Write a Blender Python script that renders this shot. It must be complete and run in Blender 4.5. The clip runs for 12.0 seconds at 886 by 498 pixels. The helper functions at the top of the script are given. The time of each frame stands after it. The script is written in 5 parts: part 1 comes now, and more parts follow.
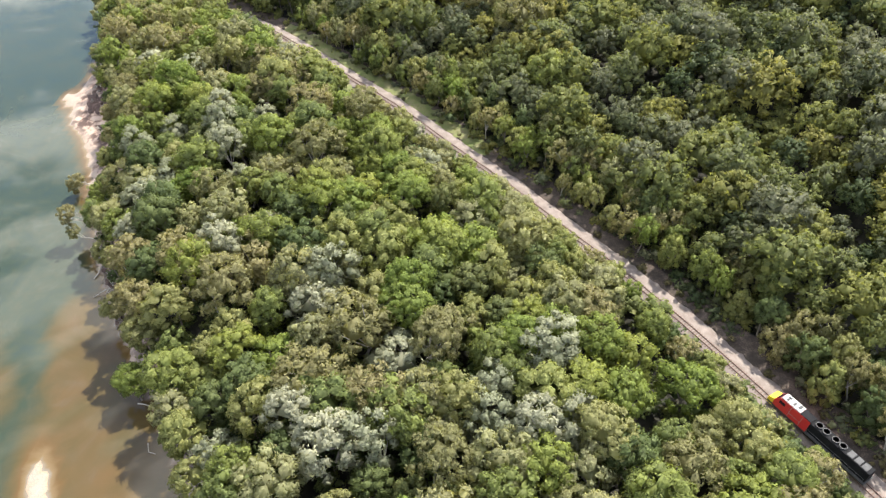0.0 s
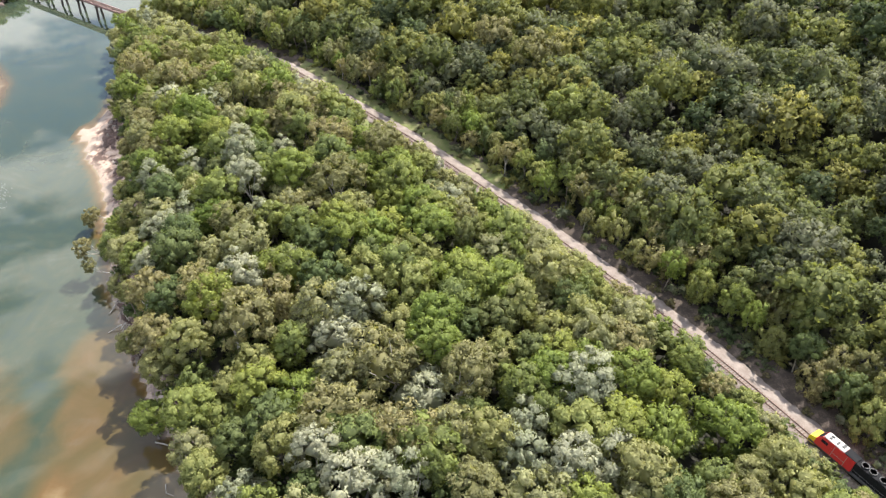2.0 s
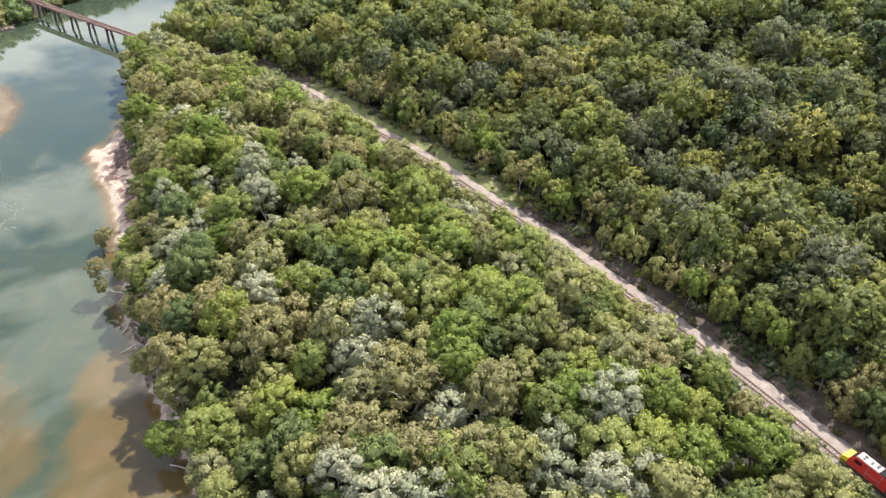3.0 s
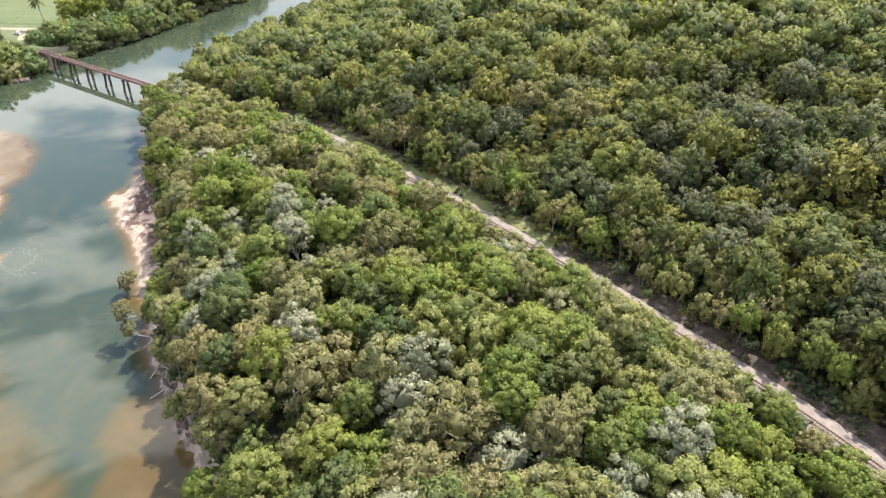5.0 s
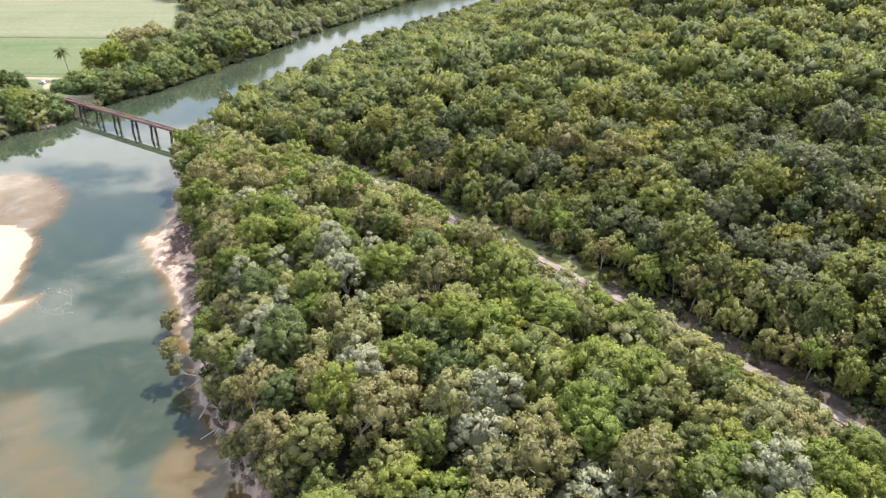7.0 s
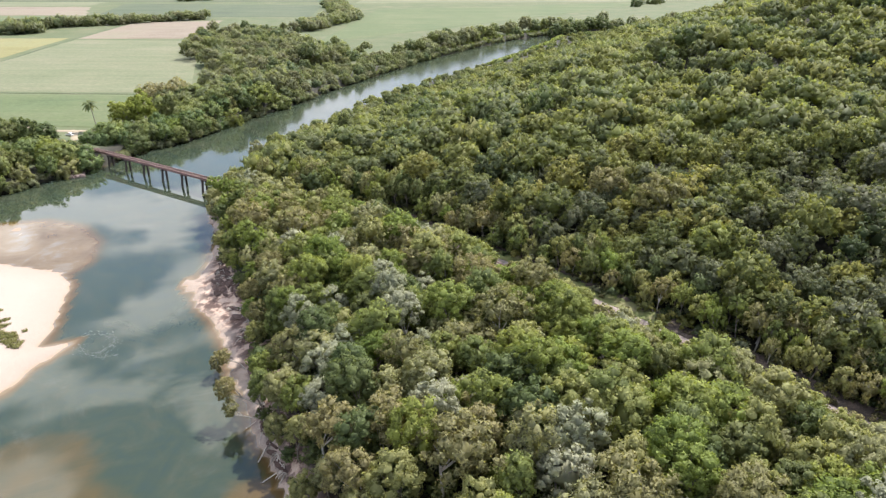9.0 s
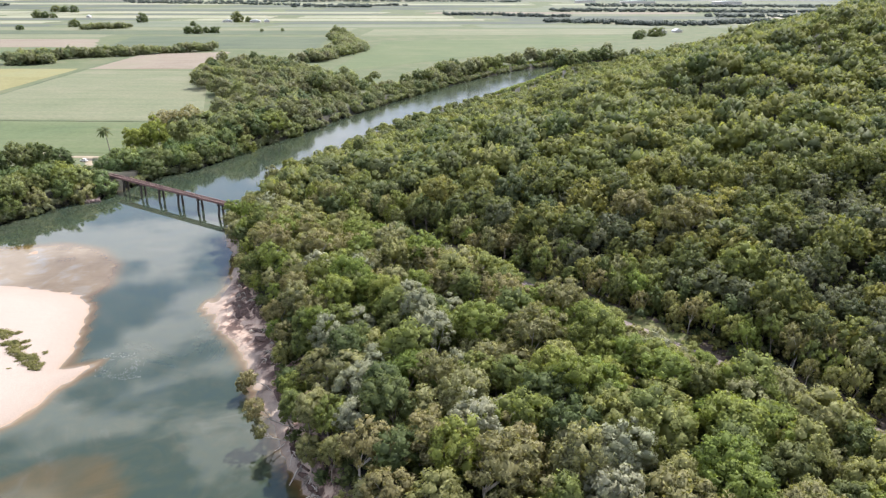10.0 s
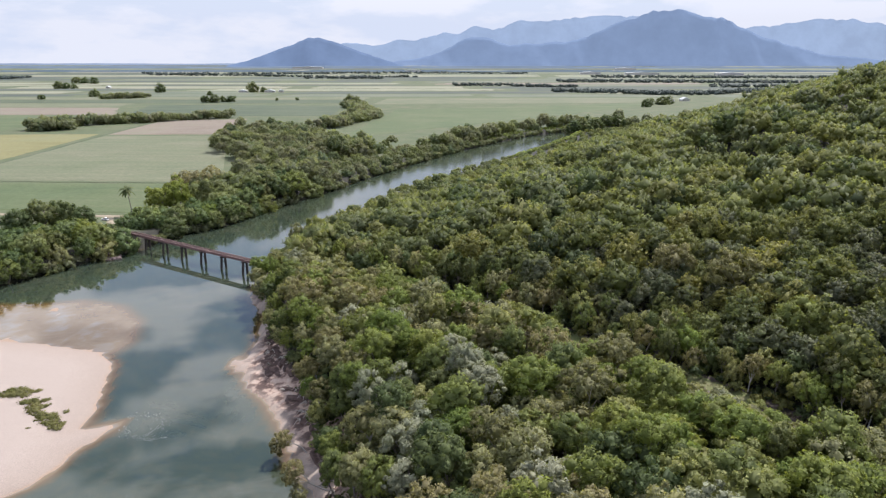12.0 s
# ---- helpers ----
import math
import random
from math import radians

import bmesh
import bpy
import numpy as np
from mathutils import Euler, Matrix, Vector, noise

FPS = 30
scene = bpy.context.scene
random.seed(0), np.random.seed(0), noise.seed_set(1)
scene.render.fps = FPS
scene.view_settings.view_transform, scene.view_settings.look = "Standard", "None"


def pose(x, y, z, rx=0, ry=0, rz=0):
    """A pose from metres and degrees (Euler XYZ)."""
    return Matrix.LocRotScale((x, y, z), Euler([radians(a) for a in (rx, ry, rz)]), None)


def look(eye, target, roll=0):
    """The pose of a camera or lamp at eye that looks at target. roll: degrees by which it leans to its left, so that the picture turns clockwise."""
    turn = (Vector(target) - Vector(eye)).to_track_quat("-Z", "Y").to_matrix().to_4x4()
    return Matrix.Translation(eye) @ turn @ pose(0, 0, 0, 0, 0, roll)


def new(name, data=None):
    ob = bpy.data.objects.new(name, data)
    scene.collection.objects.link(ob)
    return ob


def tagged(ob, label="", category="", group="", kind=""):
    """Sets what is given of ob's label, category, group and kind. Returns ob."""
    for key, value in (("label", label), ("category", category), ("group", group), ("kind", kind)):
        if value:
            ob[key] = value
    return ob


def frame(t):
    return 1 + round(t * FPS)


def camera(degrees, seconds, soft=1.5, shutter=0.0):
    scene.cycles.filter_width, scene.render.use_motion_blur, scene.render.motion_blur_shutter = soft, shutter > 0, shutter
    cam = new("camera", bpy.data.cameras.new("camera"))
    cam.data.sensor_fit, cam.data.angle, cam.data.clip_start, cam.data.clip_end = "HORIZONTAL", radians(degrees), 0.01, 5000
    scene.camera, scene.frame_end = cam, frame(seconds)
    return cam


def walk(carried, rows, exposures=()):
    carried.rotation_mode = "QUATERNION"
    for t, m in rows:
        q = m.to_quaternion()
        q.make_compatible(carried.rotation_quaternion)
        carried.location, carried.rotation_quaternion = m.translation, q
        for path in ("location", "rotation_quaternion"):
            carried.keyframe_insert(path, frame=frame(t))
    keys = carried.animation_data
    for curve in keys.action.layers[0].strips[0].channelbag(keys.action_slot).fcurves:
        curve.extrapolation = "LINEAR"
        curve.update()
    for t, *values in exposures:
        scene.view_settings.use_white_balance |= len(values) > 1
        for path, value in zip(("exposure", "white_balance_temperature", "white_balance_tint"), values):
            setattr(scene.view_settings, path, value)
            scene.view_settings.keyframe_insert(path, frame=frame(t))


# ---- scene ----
cam = camera(64.5, 12.0, 1.3)
PATH = [
    (0, (-1.557, 0.663, 118.849), (-1.609, 2.139, 117.501), -0.3),
    (0.5, (-2.553, 0.836, 118.147), (-2.603, 2.328, 116.817), -0.1),
    (1, (-3.821, 1.076, 117.521), (-3.871, 2.587, 116.211), -0.1),
    (1.5, (-5.414, 1.409, 116.905), (-5.465, 2.939, 115.618), -0.1),
    (2, (-7.4, 1.81, 116.211), (-7.449, 3.359, 114.947), -0.1),
    (2.5, (-9.493, 1.99, 115.241), (-9.541, 3.559, 114.002), -0.1),
    (3, (-11.57, 2.213, 114.029), (-11.619, 3.805, 112.819), -0.2),
    (5, (-22.664, 2.892, 107.973), (-22.691, 4.578, 106.897), -0.2),
    (5.5, (-26.013, 2.99, 106.55), (-26.035, 4.697, 105.507), -0.2),
    (6, (-29.363, 2.952, 105.208), (-29.382, 4.679, 104.2), -0.2),
    (6.5, (-32.948, 2.916, 103.811), (-32.964, 4.663, 102.837), -0.1),
    (7, (-36.675, 2.849, 102.408), (-36.688, 4.615, 101.47), -0.0),
    (9, (-51.765, 2.877, 96.101), (-51.768, 4.719, 95.32), 0.1),
    (9.5, (-55.43, 3.03, 94.473), (-55.433, 4.888, 93.733), 0.1),
    (10, (-58.938, 3.497, 92.84), (-58.942, 5.371, 92.141), 0.1),
    (10.5, (-61.916, 4.413, 91.238), (-61.924, 6.302, 90.581), 0.0),
    (11, (-64.474, 5.885, 89.609), (-64.487, 7.79, 89.001), 0.0),
    (11.5, (-66.512, 7.619, 88.213), (-66.53, 9.539, 87.651), -0.0),
    (12, (-68.348, 9.555, 86.77), (-68.371, 11.487, 86.253), -0.0),
]
EXPOSURES = [(0, 1.42, 6500, 10), (3, 1.42, 6500, 10), (6.5, 1.38, 6480, 11), (9, 1.13, 6300, 13), (10.5, 0.97, 6130, 15), (11.5, 0.76, 6070, 16), (12, 0.57, 6050, 16)]
walk(cam, [(t, look(eye, target, roll)) for t, eye, target, roll in PATH], EXPOSURES)

# ---- light ----
SUN_AZ, SUN_EL = 30.0, 53.0
world = bpy.data.worlds.new("sky")
scene.world = world
world.use_nodes = True
wn, wl = world.node_tree.nodes, world.node_tree.links
wn.clear()
w_out = wn.new("ShaderNodeOutputWorld")
w_bg = wn.new("ShaderNodeBackground")
w_sky = wn.new("ShaderNodeTexSky")
w_sky.sky_type = "NISHITA"
w_sky.sun_disc = False
w_sky.sun_elevation = radians(SUN_EL)
w_sky.sun_rotation = radians(SUN_AZ)
w_sky.altitude, w_sky.air_density, w_sky.dust_density = 50, 1.0, 0.6
w_co = wn.new("ShaderNodeTexCoord")
w_map = wn.new("ShaderNodeMapping")
w_map.inputs["Scale"].default_value = (1.0, 1.0, 3.4)
w_noise = wn.new("ShaderNodeTexNoise")
w_noise.inputs["Scale"].default_value = 3.6
w_noise.inputs["Detail"].default_value = 7.0
w_noise.inputs["Roughness"].default_value = 0.56
w_ramp = wn.new("ShaderNodeValToRGB")
w_ramp.color_ramp.elements[0].position, w_ramp.color_ramp.elements[1].position = 0.48, 0.555
w_mix = wn.new("ShaderNodeMixRGB")
w_sep = wn.new("ShaderNodeSeparateXYZ")
w_up = wn.new("ShaderNodeMapRange")
w_up.inputs["From Min"].default_value, w_up.inputs["From Max"].default_value = 0.05, 0.42
w_cloud = wn.new("ShaderNodeMixRGB")
w_cloud.inputs[1].default_value, w_cloud.inputs[2].default_value = (5.55, 5.7, 5.95, 1), (10.8, 11.0, 11.4, 1)
w_low = wn.new("ShaderNodeMixRGB")
w_low.inputs[1].default_value = (4.75, 5.15, 5.75, 1)
wl.new(w_co.outputs["Generated"], w_sep.inputs[0])
wl.new(w_sep.outputs["Z"], w_up.inputs["Value"])
wl.new(w_up.outputs[0], w_cloud.inputs[0])
wl.new(w_up.outputs[0], w_low.inputs[0])
wl.new(w_sky.outputs["Color"], w_low.inputs[2])
wl.new(w_cloud.outputs["Color"], w_mix.inputs[2])
wl.new(w_co.outputs["Generated"], w_map.inputs["Vector"])
wl.new(w_map.outputs["Vector"], w_noise.inputs["Vector"])
wl.new(w_noise.outputs["Fac"], w_ramp.inputs["Fac"])
wl.new(w_ramp.outputs["Color"], w_mix.inputs[0])
wl.new(w_low.outputs["Color"], w_mix.inputs[1])
wl.new(w_mix.outputs["Color"], w_bg.inputs["Color"])
w_bg.inputs["Strength"].default_value = 0.1
wl.new(w_bg.outputs["Background"], w_out.inputs["Surface"])

sun_data = bpy.data.lights.new("sun", "SUN")
sun_data.energy, sun_data.angle, sun_data.color = 4.2, radians(0.6), (1.0, 0.95, 0.86)
sun = new("sun", sun_data)
az, el = radians(SUN_AZ), radians(SUN_EL)
sun_way = Vector((math.sin(az) * math.cos(el), math.cos(az) * math.cos(el), math.sin(el)))
sun.matrix_world = look(sun_way * 300, (0, 0, 0))


# ---- materials ----
def mat(name):
    m = bpy.data.materials.new(name)
    m.use_nodes = True
    nt = m.node_tree
    nt.nodes.clear()
    out = nt.nodes.new("ShaderNodeOutputMaterial")
    bsdf = nt.nodes.new("ShaderNodeBsdfPrincipled")
    nt.links.new(bsdf.outputs[0], out.inputs[0])
    return m, nt, bsdf, out


def noise_node(nt, scale, detail=4.0, rough=0.55, vec=None):
    n = nt.nodes.new("ShaderNodeTexNoise")
    n.inputs["Scale"].default_value, n.inputs["Detail"].default_value, n.inputs["Roughness"].default_value = scale, detail, rough
    if vec is not None:
        nt.links.new(vec, n.inputs["Vector"])
    return n


def ramp_node(nt, fac, stops):
    r = nt.nodes.new("ShaderNodeValToRGB")
    e = r.color_ramp.elements
    while len(e) < len(stops):
        e.new(0.5)
    for el_, (p, c) in zip(e, stops):
        el_.position, el_.color = p, (*c, 1)
    nt.links.new(fac, r.inputs["Fac"])
    return r


def mix_node(nt, kind, fac, a, b):
    m = nt.nodes.new("ShaderNodeMixRGB")
    m.blend_type = kind
    for sock, v in zip(m.inputs, (fac, a, b)):
        if isinstance(v, (int, float)):
            sock.default_value = v
        elif isinstance(v, tuple):
            sock.default_value = (*v, 1)
        else:
            nt.links.new(v, sock)
    return m.outputs[0]


def math_node(nt, op, a, b=0.0):
    m = nt.nodes.new("ShaderNodeMath")
    m.operation = op
    for sock, v in zip(m.inputs, (a, b)):
        if isinstance(v, (int, float)):
            sock.default_value = v
        else:
            nt.links.new(v, sock)
    return m.outputs[0]


def place(nt):
    return nt.nodes.new("ShaderNodeNewGeometry").outputs["Position"]


def bump(nt, bsdf, height, strength, distance):
    b = nt.nodes.new("ShaderNodeBump")
    b.inputs["Strength"].default_value, b.inputs["Distance"].default_value = strength, distance
    nt.links.new(height, b.inputs["Height"])
    nt.links.new(b.outputs[0], bsdf.inputs["Normal"])


def plain(name, stops, scale=2.0, rough=0.7, metal=0.0, relief=0.0, fine=9.0):
    """A surface with grain and stains at two scales."""
    m, nt, bsdf, _ = mat(name)
    co = place(nt)
    big, small = noise_node(nt, scale, 4, 0.6, co), noise_node(nt, scale * fine, 3, 0.6, co)
    v = math_node(nt, "ADD", math_node(nt, "MULTIPLY", big.outputs["Fac"], 0.6), math_node(nt, "MULTIPLY", small.outputs["Fac"], 0.4))
    n = len(stops)
    r = ramp_node(nt, v, [(0.32 + 0.36 * i / max(1, n - 1), c) for i, c in enumerate(stops)])
    nt.links.new(r.outputs[0], bsdf.inputs["Base Color"])
    bsdf.inputs["Roughness"].default_value, bsdf.inputs["Metallic"].default_value = rough, metal
    if relief:
        bump(nt, bsdf, small.outputs["Fac"], 0.6, relief)
    return m


def leaf_mat(name, stops, through_light=0.3, rough=0.62, vary=0.32):
    """Leaves: a hue for each tree, a finer change from spray to spray."""
    m, nt, bsdf, out = mat(name)
    info = nt.nodes.new("ShaderNodeObjectInfo").outputs["Random"]
    att = nt.nodes.new("ShaderNodeAttribute")
    att.attribute_name = "tint"
    tint = math_node(nt, "FRACT", math_node(nt, "ADD", info, att.outputs["Fac"]))
    isle = nt.nodes.new("ShaderNodeNewGeometry")
    n = noise_node(nt, 0.35, 3, 0.6, isle.outputs["Position"])
    f = math_node(nt, "ADD", math_node(nt, "MULTIPLY", tint, 0.76),
                  math_node(nt, "ADD", math_node(nt, "MULTIPLY", isle.outputs["Random Per Island"], 0.12), math_node(nt, "MULTIPLY", n.outputs["Fac"], 0.12)))
    r = ramp_node(nt, f, [(i / max(1, len(stops) - 1), c) for i, c in enumerate(stops)])
    grade = ramp_node(nt, isle.outputs["Random Per Island"], [(0.0, (1 - vary, 1 - vary, 1 - 0.9 * vary)), (0.5, (1.0, 1.0, 1.0)), (1.0, (1 + vary, 1 + vary, 1 + 0.8 * vary))])
    hue = mix_node(nt, "MULTIPLY", 1.0, r.outputs[0], grade.outputs[0])
    nt.links.new(hue, bsdf.inputs["Base Color"])
    bsdf.inputs["Roughness"].default_value = rough
    bsdf.inputs["Specular IOR Level"].default_value = 0.18
    tr = nt.nodes.new("ShaderNodeBsdfTranslucent")
    nt.links.new(mix_node(nt, "MULTIPLY", 1.0, hue, (1.12, 1.12, 0.60)), tr.inputs["Color"])
    mx = nt.nodes.new("ShaderNodeMixShader")
    mx.inputs[0].default_value = through_light
    nt.links.new(bsdf.outputs[0], mx.inputs[1])
    nt.links.new(tr.outputs[0], mx.inputs[2])
    nt.links.new(mx.outputs[0], out.inputs[0])
    return m


LEAF = {
    "green": leaf_mat("leaf_green", [(0.126, 0.163, 0.058), (0.180, 0.213, 0.076), (0.214, 0.247, 0.074), (0.274, 0.272, 0.115), (0.265, 0.268, 0.150), (0.338, 0.313, 0.125)], 0.50),
    "bright": leaf_mat("leaf_bright", [(0.153, 0.213, 0.050), (0.203, 0.245, 0.065), (0.265, 0.282, 0.076)], 0.48),
    "pale": leaf_mat("leaf_pale", [(0.208, 0.226, 0.146), (0.262, 0.272, 0.182), (0.320, 0.318, 0.226)], 0.36, vary=0.24),
    "brown": leaf_mat("leaf_brown", [(0.202, 0.204, 0.096), (0.249, 0.231, 0.114), (0.276, 0.246, 0.128)], 0.48),
    "dark": leaf_mat("leaf_dark", [(0.083, 0.117, 0.046), (0.120, 0.147, 0.056), (0.169, 0.180, 0.069)], 0.42),
    "mangrove": leaf_mat("leaf_mangrove", [(0.102, 0.151, 0.067), (0.141, 0.192, 0.079), (0.194, 0.234, 0.090), (0.259, 0.275, 0.118)], 0.46),
    "hill": leaf_mat("leaf_hill", [(0.054, 0.086, 0.040), (0.093, 0.119, 0.054), (0.164, 0.171, 0.112), (0.154, 0.178, 0.064), (0.211, 0.213, 0.069), (0.258, 0.233, 0.077)], 0.50, vary=0.26),
    # far and ridge: leaf copies lightened, the haze of distance put into their colour
    "far": leaf_mat("leaf_far_haze", [(0.096, 0.138, 0.080), (0.161, 0.198, 0.103), (0.233, 0.242, 0.150), (0.223, 0.254, 0.111), (0.197, 0.200, 0.126), (0.281, 0.279, 0.161)], 0.56, vary=0.14),
    "ridge": leaf_mat("leaf_ridge_haze", [(0.096, 0.131, 0.059), (0.141, 0.175, 0.075), (0.187, 0.204, 0.107), (0.197, 0.224, 0.083), (0.233, 0.247, 0.090), (0.235, 0.226, 0.103)], 0.56, vary=0.16),
    "bamboo": leaf_mat("leaf_bamboo", [(0.180, 0.228, 0.052), (0.226, 0.262, 0.064), (0.275, 0.300, 0.080)], 0.50),
}
BARK = plain("bark", [(0.10, 0.08, 0.06), (0.20, 0.17, 0.14), (0.33, 0.30, 0.26)], 1.5, 0.9, 0, 0.02)
PALE_BARK = plain("pale_bark", [(0.30, 0.27, 0.23), (0.48, 0.45, 0.40)], 1.5, 0.85, 0, 0.02)
DRIFTWOOD = plain("driftwood", [(0.34, 0.30, 0.25), (0.52, 0.48, 0.42)], 2.0, 0.9, 0, 0.02)
BALLAST = plain("ballast", [(0.115, 0.090, 0.076), (0.185, 0.150, 0.130), (0.250, 0.210, 0.186)], 0.5, 0.95, 0, 0.05, 18)
VERGE = plain("verge_grass", [(0.19, 0.155, 0.095), (0.125, 0.135, 0.045), (0.085, 0.12, 0.026)], 0.28, 0.95, 0, 0.08, 12)
TIMBER = plain("sleeper_timber", [(0.105, 0.068, 0.056), (0.18, 0.130, 0.108)], 3.0, 0.9)
RUST = plain("rail_rust", [(0.095, 0.052, 0.040), (0.165, 0.100, 0.080)], 3.0, 0.7, 0.1)
BRIDGE_RED = plain("bridge_girder_red", [(0.17, 0.085, 0.078), (0.29, 0.19, 0.175)], 0.8, 0.75)
PILE = plain("pile_timber", [(0.025, 0.02, 0.018), (0.07, 0.055, 0.045)], 1.2, 0.9)
# litter and dry earth, colour darkened for the shade under the hillside trees
LITTER = plain("leaf_litter", [(0.024, 0.018, 0.013), (0.050, 0.037, 0.028), (0.13, 0.096, 0.077)], 0.5, 0.95, 0, 0.1, 8)
ROAD = plain("dirt_road", [(0.21, 0.17, 0.11), (0.28, 0.235, 0.165)], 0.2, 0.95)
CONCRETE = plain("pale_concrete", [(0.45, 0.42, 0.38), (0.62, 0.59, 0.55)], 0.6, 0.9)


# river bed by depth: deep blue-green, olive, tan shoal, wet sand, dry sand
BED = [(0.0, (0.014, 0.036, 0.050)), (0.33, (0.023, 0.046, 0.050)), (0.42, (0.056, 0.060, 0.030)), (0.52, (0.118, 0.072, 0.022)), (0.62, (0.170, 0.082, 0.024)), (0.705, (0.26, 0.145, 0.060)), (0.752, (0.31, 0.215, 0.145)), (0.79, (0.29, 0.23, 0.185)), (1.0, (0.335, 0.275, 0.23))]


def ground_mat():
    m, nt, bsdf, _ = mat("ground")
    co = place(nt)
    sep = nt.nodes.new("ShaderNodeSeparateXYZ")
    nt.links.new(co, sep.inputs[0])
    big, mid, fine = noise_node(nt, 0.035, 5, 0.6, co), noise_node(nt, 0.35, 5, 0.6, co), noise_node(nt, 4.0, 3, 0.6, co)
    # river bed by depth: wet sand, tan shoal, olive, green-grey depth
    z = math_node(nt, "ADD", sep.outputs["Z"], math_node(nt, "MULTIPLY", math_node(nt, "SUBTRACT", mid.outputs["Fac"], 0.5), 0.25))
    d = math_node(nt, "DIVIDE", math_node(nt, "ADD", z, 3.0), 4.0)
    bed = ramp_node(nt, d, BED)
    # near bank: pale sand broken by dark earth
    earth = ramp_node(nt, mid.outputs["Fac"], [(0.43, (0.085, 0.052, 0.042)), (0.49, (0.20, 0.13, 0.10)), (0.54, (0.40, 0.29, 0.225)), (0.68, (0.50, 0.39, 0.31))])
    # soil ramp near-black: shade below trees and along the far waterline is put in
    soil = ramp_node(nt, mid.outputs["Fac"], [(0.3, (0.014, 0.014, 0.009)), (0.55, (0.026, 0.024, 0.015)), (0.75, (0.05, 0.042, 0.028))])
    grass = ramp_node(nt, big.outputs["Fac"], [(0.3, (0.062, 0.085, 0.030)), (0.5, (0.082, 0.098, 0.040)), (0.7, (0.11, 0.11, 0.055))])
    att = nt.nodes.new("ShaderNodeAttribute")
    att.attribute_name = "meadow"
    bank = nt.nodes.new("ShaderNodeAttribute")
    bank.attribute_name = "bank"
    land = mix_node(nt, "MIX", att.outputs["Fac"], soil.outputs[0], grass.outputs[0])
    shaded_soil = nt.nodes.new("ShaderNodeAttribute")
    shaded_soil.attribute_name = "shaded_soil"
    low = mix_node(nt, "MIX", shaded_soil.outputs["Fac"], mix_node(nt, "MIX", bank.outputs["Fac"], bed.outputs[0], earth.outputs[0]), soil.outputs[0])
    hi = nt.nodes.new("ShaderNodeMapRange")
    hi.inputs["From Min"].default_value, hi.inputs["From Max"].default_value = 3.2, 4.4
    nt.links.new(z, hi.inputs["Value"])
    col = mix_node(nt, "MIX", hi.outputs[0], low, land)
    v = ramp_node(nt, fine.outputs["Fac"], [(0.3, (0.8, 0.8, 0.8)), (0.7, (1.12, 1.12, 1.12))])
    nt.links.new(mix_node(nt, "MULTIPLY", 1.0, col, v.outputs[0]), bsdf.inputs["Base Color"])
    bsdf.inputs["Roughness"].default_value = 0.95
    bump(nt, bsdf, mid.outputs["Fac"], 0.5, 0.3)
    return m


def water_mat():
    """Silty river water: the bed shows through by depth, the surface mirrors the clouds, smooth near by and ruffled farther up."""
    m, nt, bsdf, out = mat("river_water")
    co = place(nt)
    mid, swirl, ruffle = noise_node(nt, 0.35, 5, 0.6, co), noise_node(nt, 0.06, 5, 0.62, co), noise_node(nt, 0.03, 4, 0.6, co)
    swirl.inputs["Distortion"].default_value = 1.6
    deep = nt.nodes.new("ShaderNodeAttribute")
    deep.attribute_name = "bed"
    z = math_node(nt, "ADD", deep.outputs["Fac"], math_node(nt, "ADD", math_node(nt, "MULTIPLY", math_node(nt, "SUBTRACT", mid.outputs["Fac"], 0.5), 0.25), math_node(nt, "MULTIPLY", math_node(nt, "SUBTRACT", swirl.outputs["Fac"], 0.53), 0.6)))
    bed = ramp_node(nt, math_node(nt, "DIVIDE", math_node(nt, "ADD", z, 3.0), 4.0), BED)
    clear = mix_node(nt, "MULTIPLY", 1.0, bed.outputs[0], (0.57, 0.70, 0.81))
    sr = ramp_node(nt, swirl.outputs["Fac"], [(0.42, (0.01, 0.01, 0.01)), (0.58, (0.03, 0.03, 0.03)), (0.72, (0.10, 0.10, 0.10))])
    nt.links.new(mix_node(nt, "MIX", sr.outputs[0], clear, (0.10, 0.19, 0.24)), bsdf.inputs["Base Color"])
    rr = ramp_node(nt, ruffle.outputs["Fac"], [(0.45, (0.0, 0.0, 0.0)), (0.70, (0.05, 0.05, 0.05))])
    sep = nt.nodes.new("ShaderNodeSeparateXYZ")
    nt.links.new(co, sep.inputs[0])
    breeze = nt.nodes.new("ShaderNodeMapRange")
    for key, v in (("From Min", 300), ("From Max", 480), ("To Min", 0.02), ("To Max", 0.13)):
        breeze.inputs[key].default_value = v
    nt.links.new(sep.outputs["Y"], breeze.inputs["Value"])
    nt.links.new(math_node(nt, "ADD", rr.outputs[0], breeze.outputs[0]), bsdf.inputs["Roughness"])
    bsdf.inputs["IOR"].default_value = 1.45
    return m


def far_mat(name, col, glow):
    """Distant backdrop ridges: kilometres of hazy air put into their colour and slight glow."""
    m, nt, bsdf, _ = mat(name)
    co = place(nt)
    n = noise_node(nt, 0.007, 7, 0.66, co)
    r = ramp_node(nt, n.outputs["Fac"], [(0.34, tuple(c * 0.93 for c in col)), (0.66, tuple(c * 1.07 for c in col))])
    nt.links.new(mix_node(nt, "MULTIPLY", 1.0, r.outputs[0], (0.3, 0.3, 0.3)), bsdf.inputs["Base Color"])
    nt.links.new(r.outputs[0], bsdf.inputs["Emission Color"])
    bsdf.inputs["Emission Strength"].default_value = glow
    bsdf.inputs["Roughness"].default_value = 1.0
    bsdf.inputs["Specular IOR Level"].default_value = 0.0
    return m


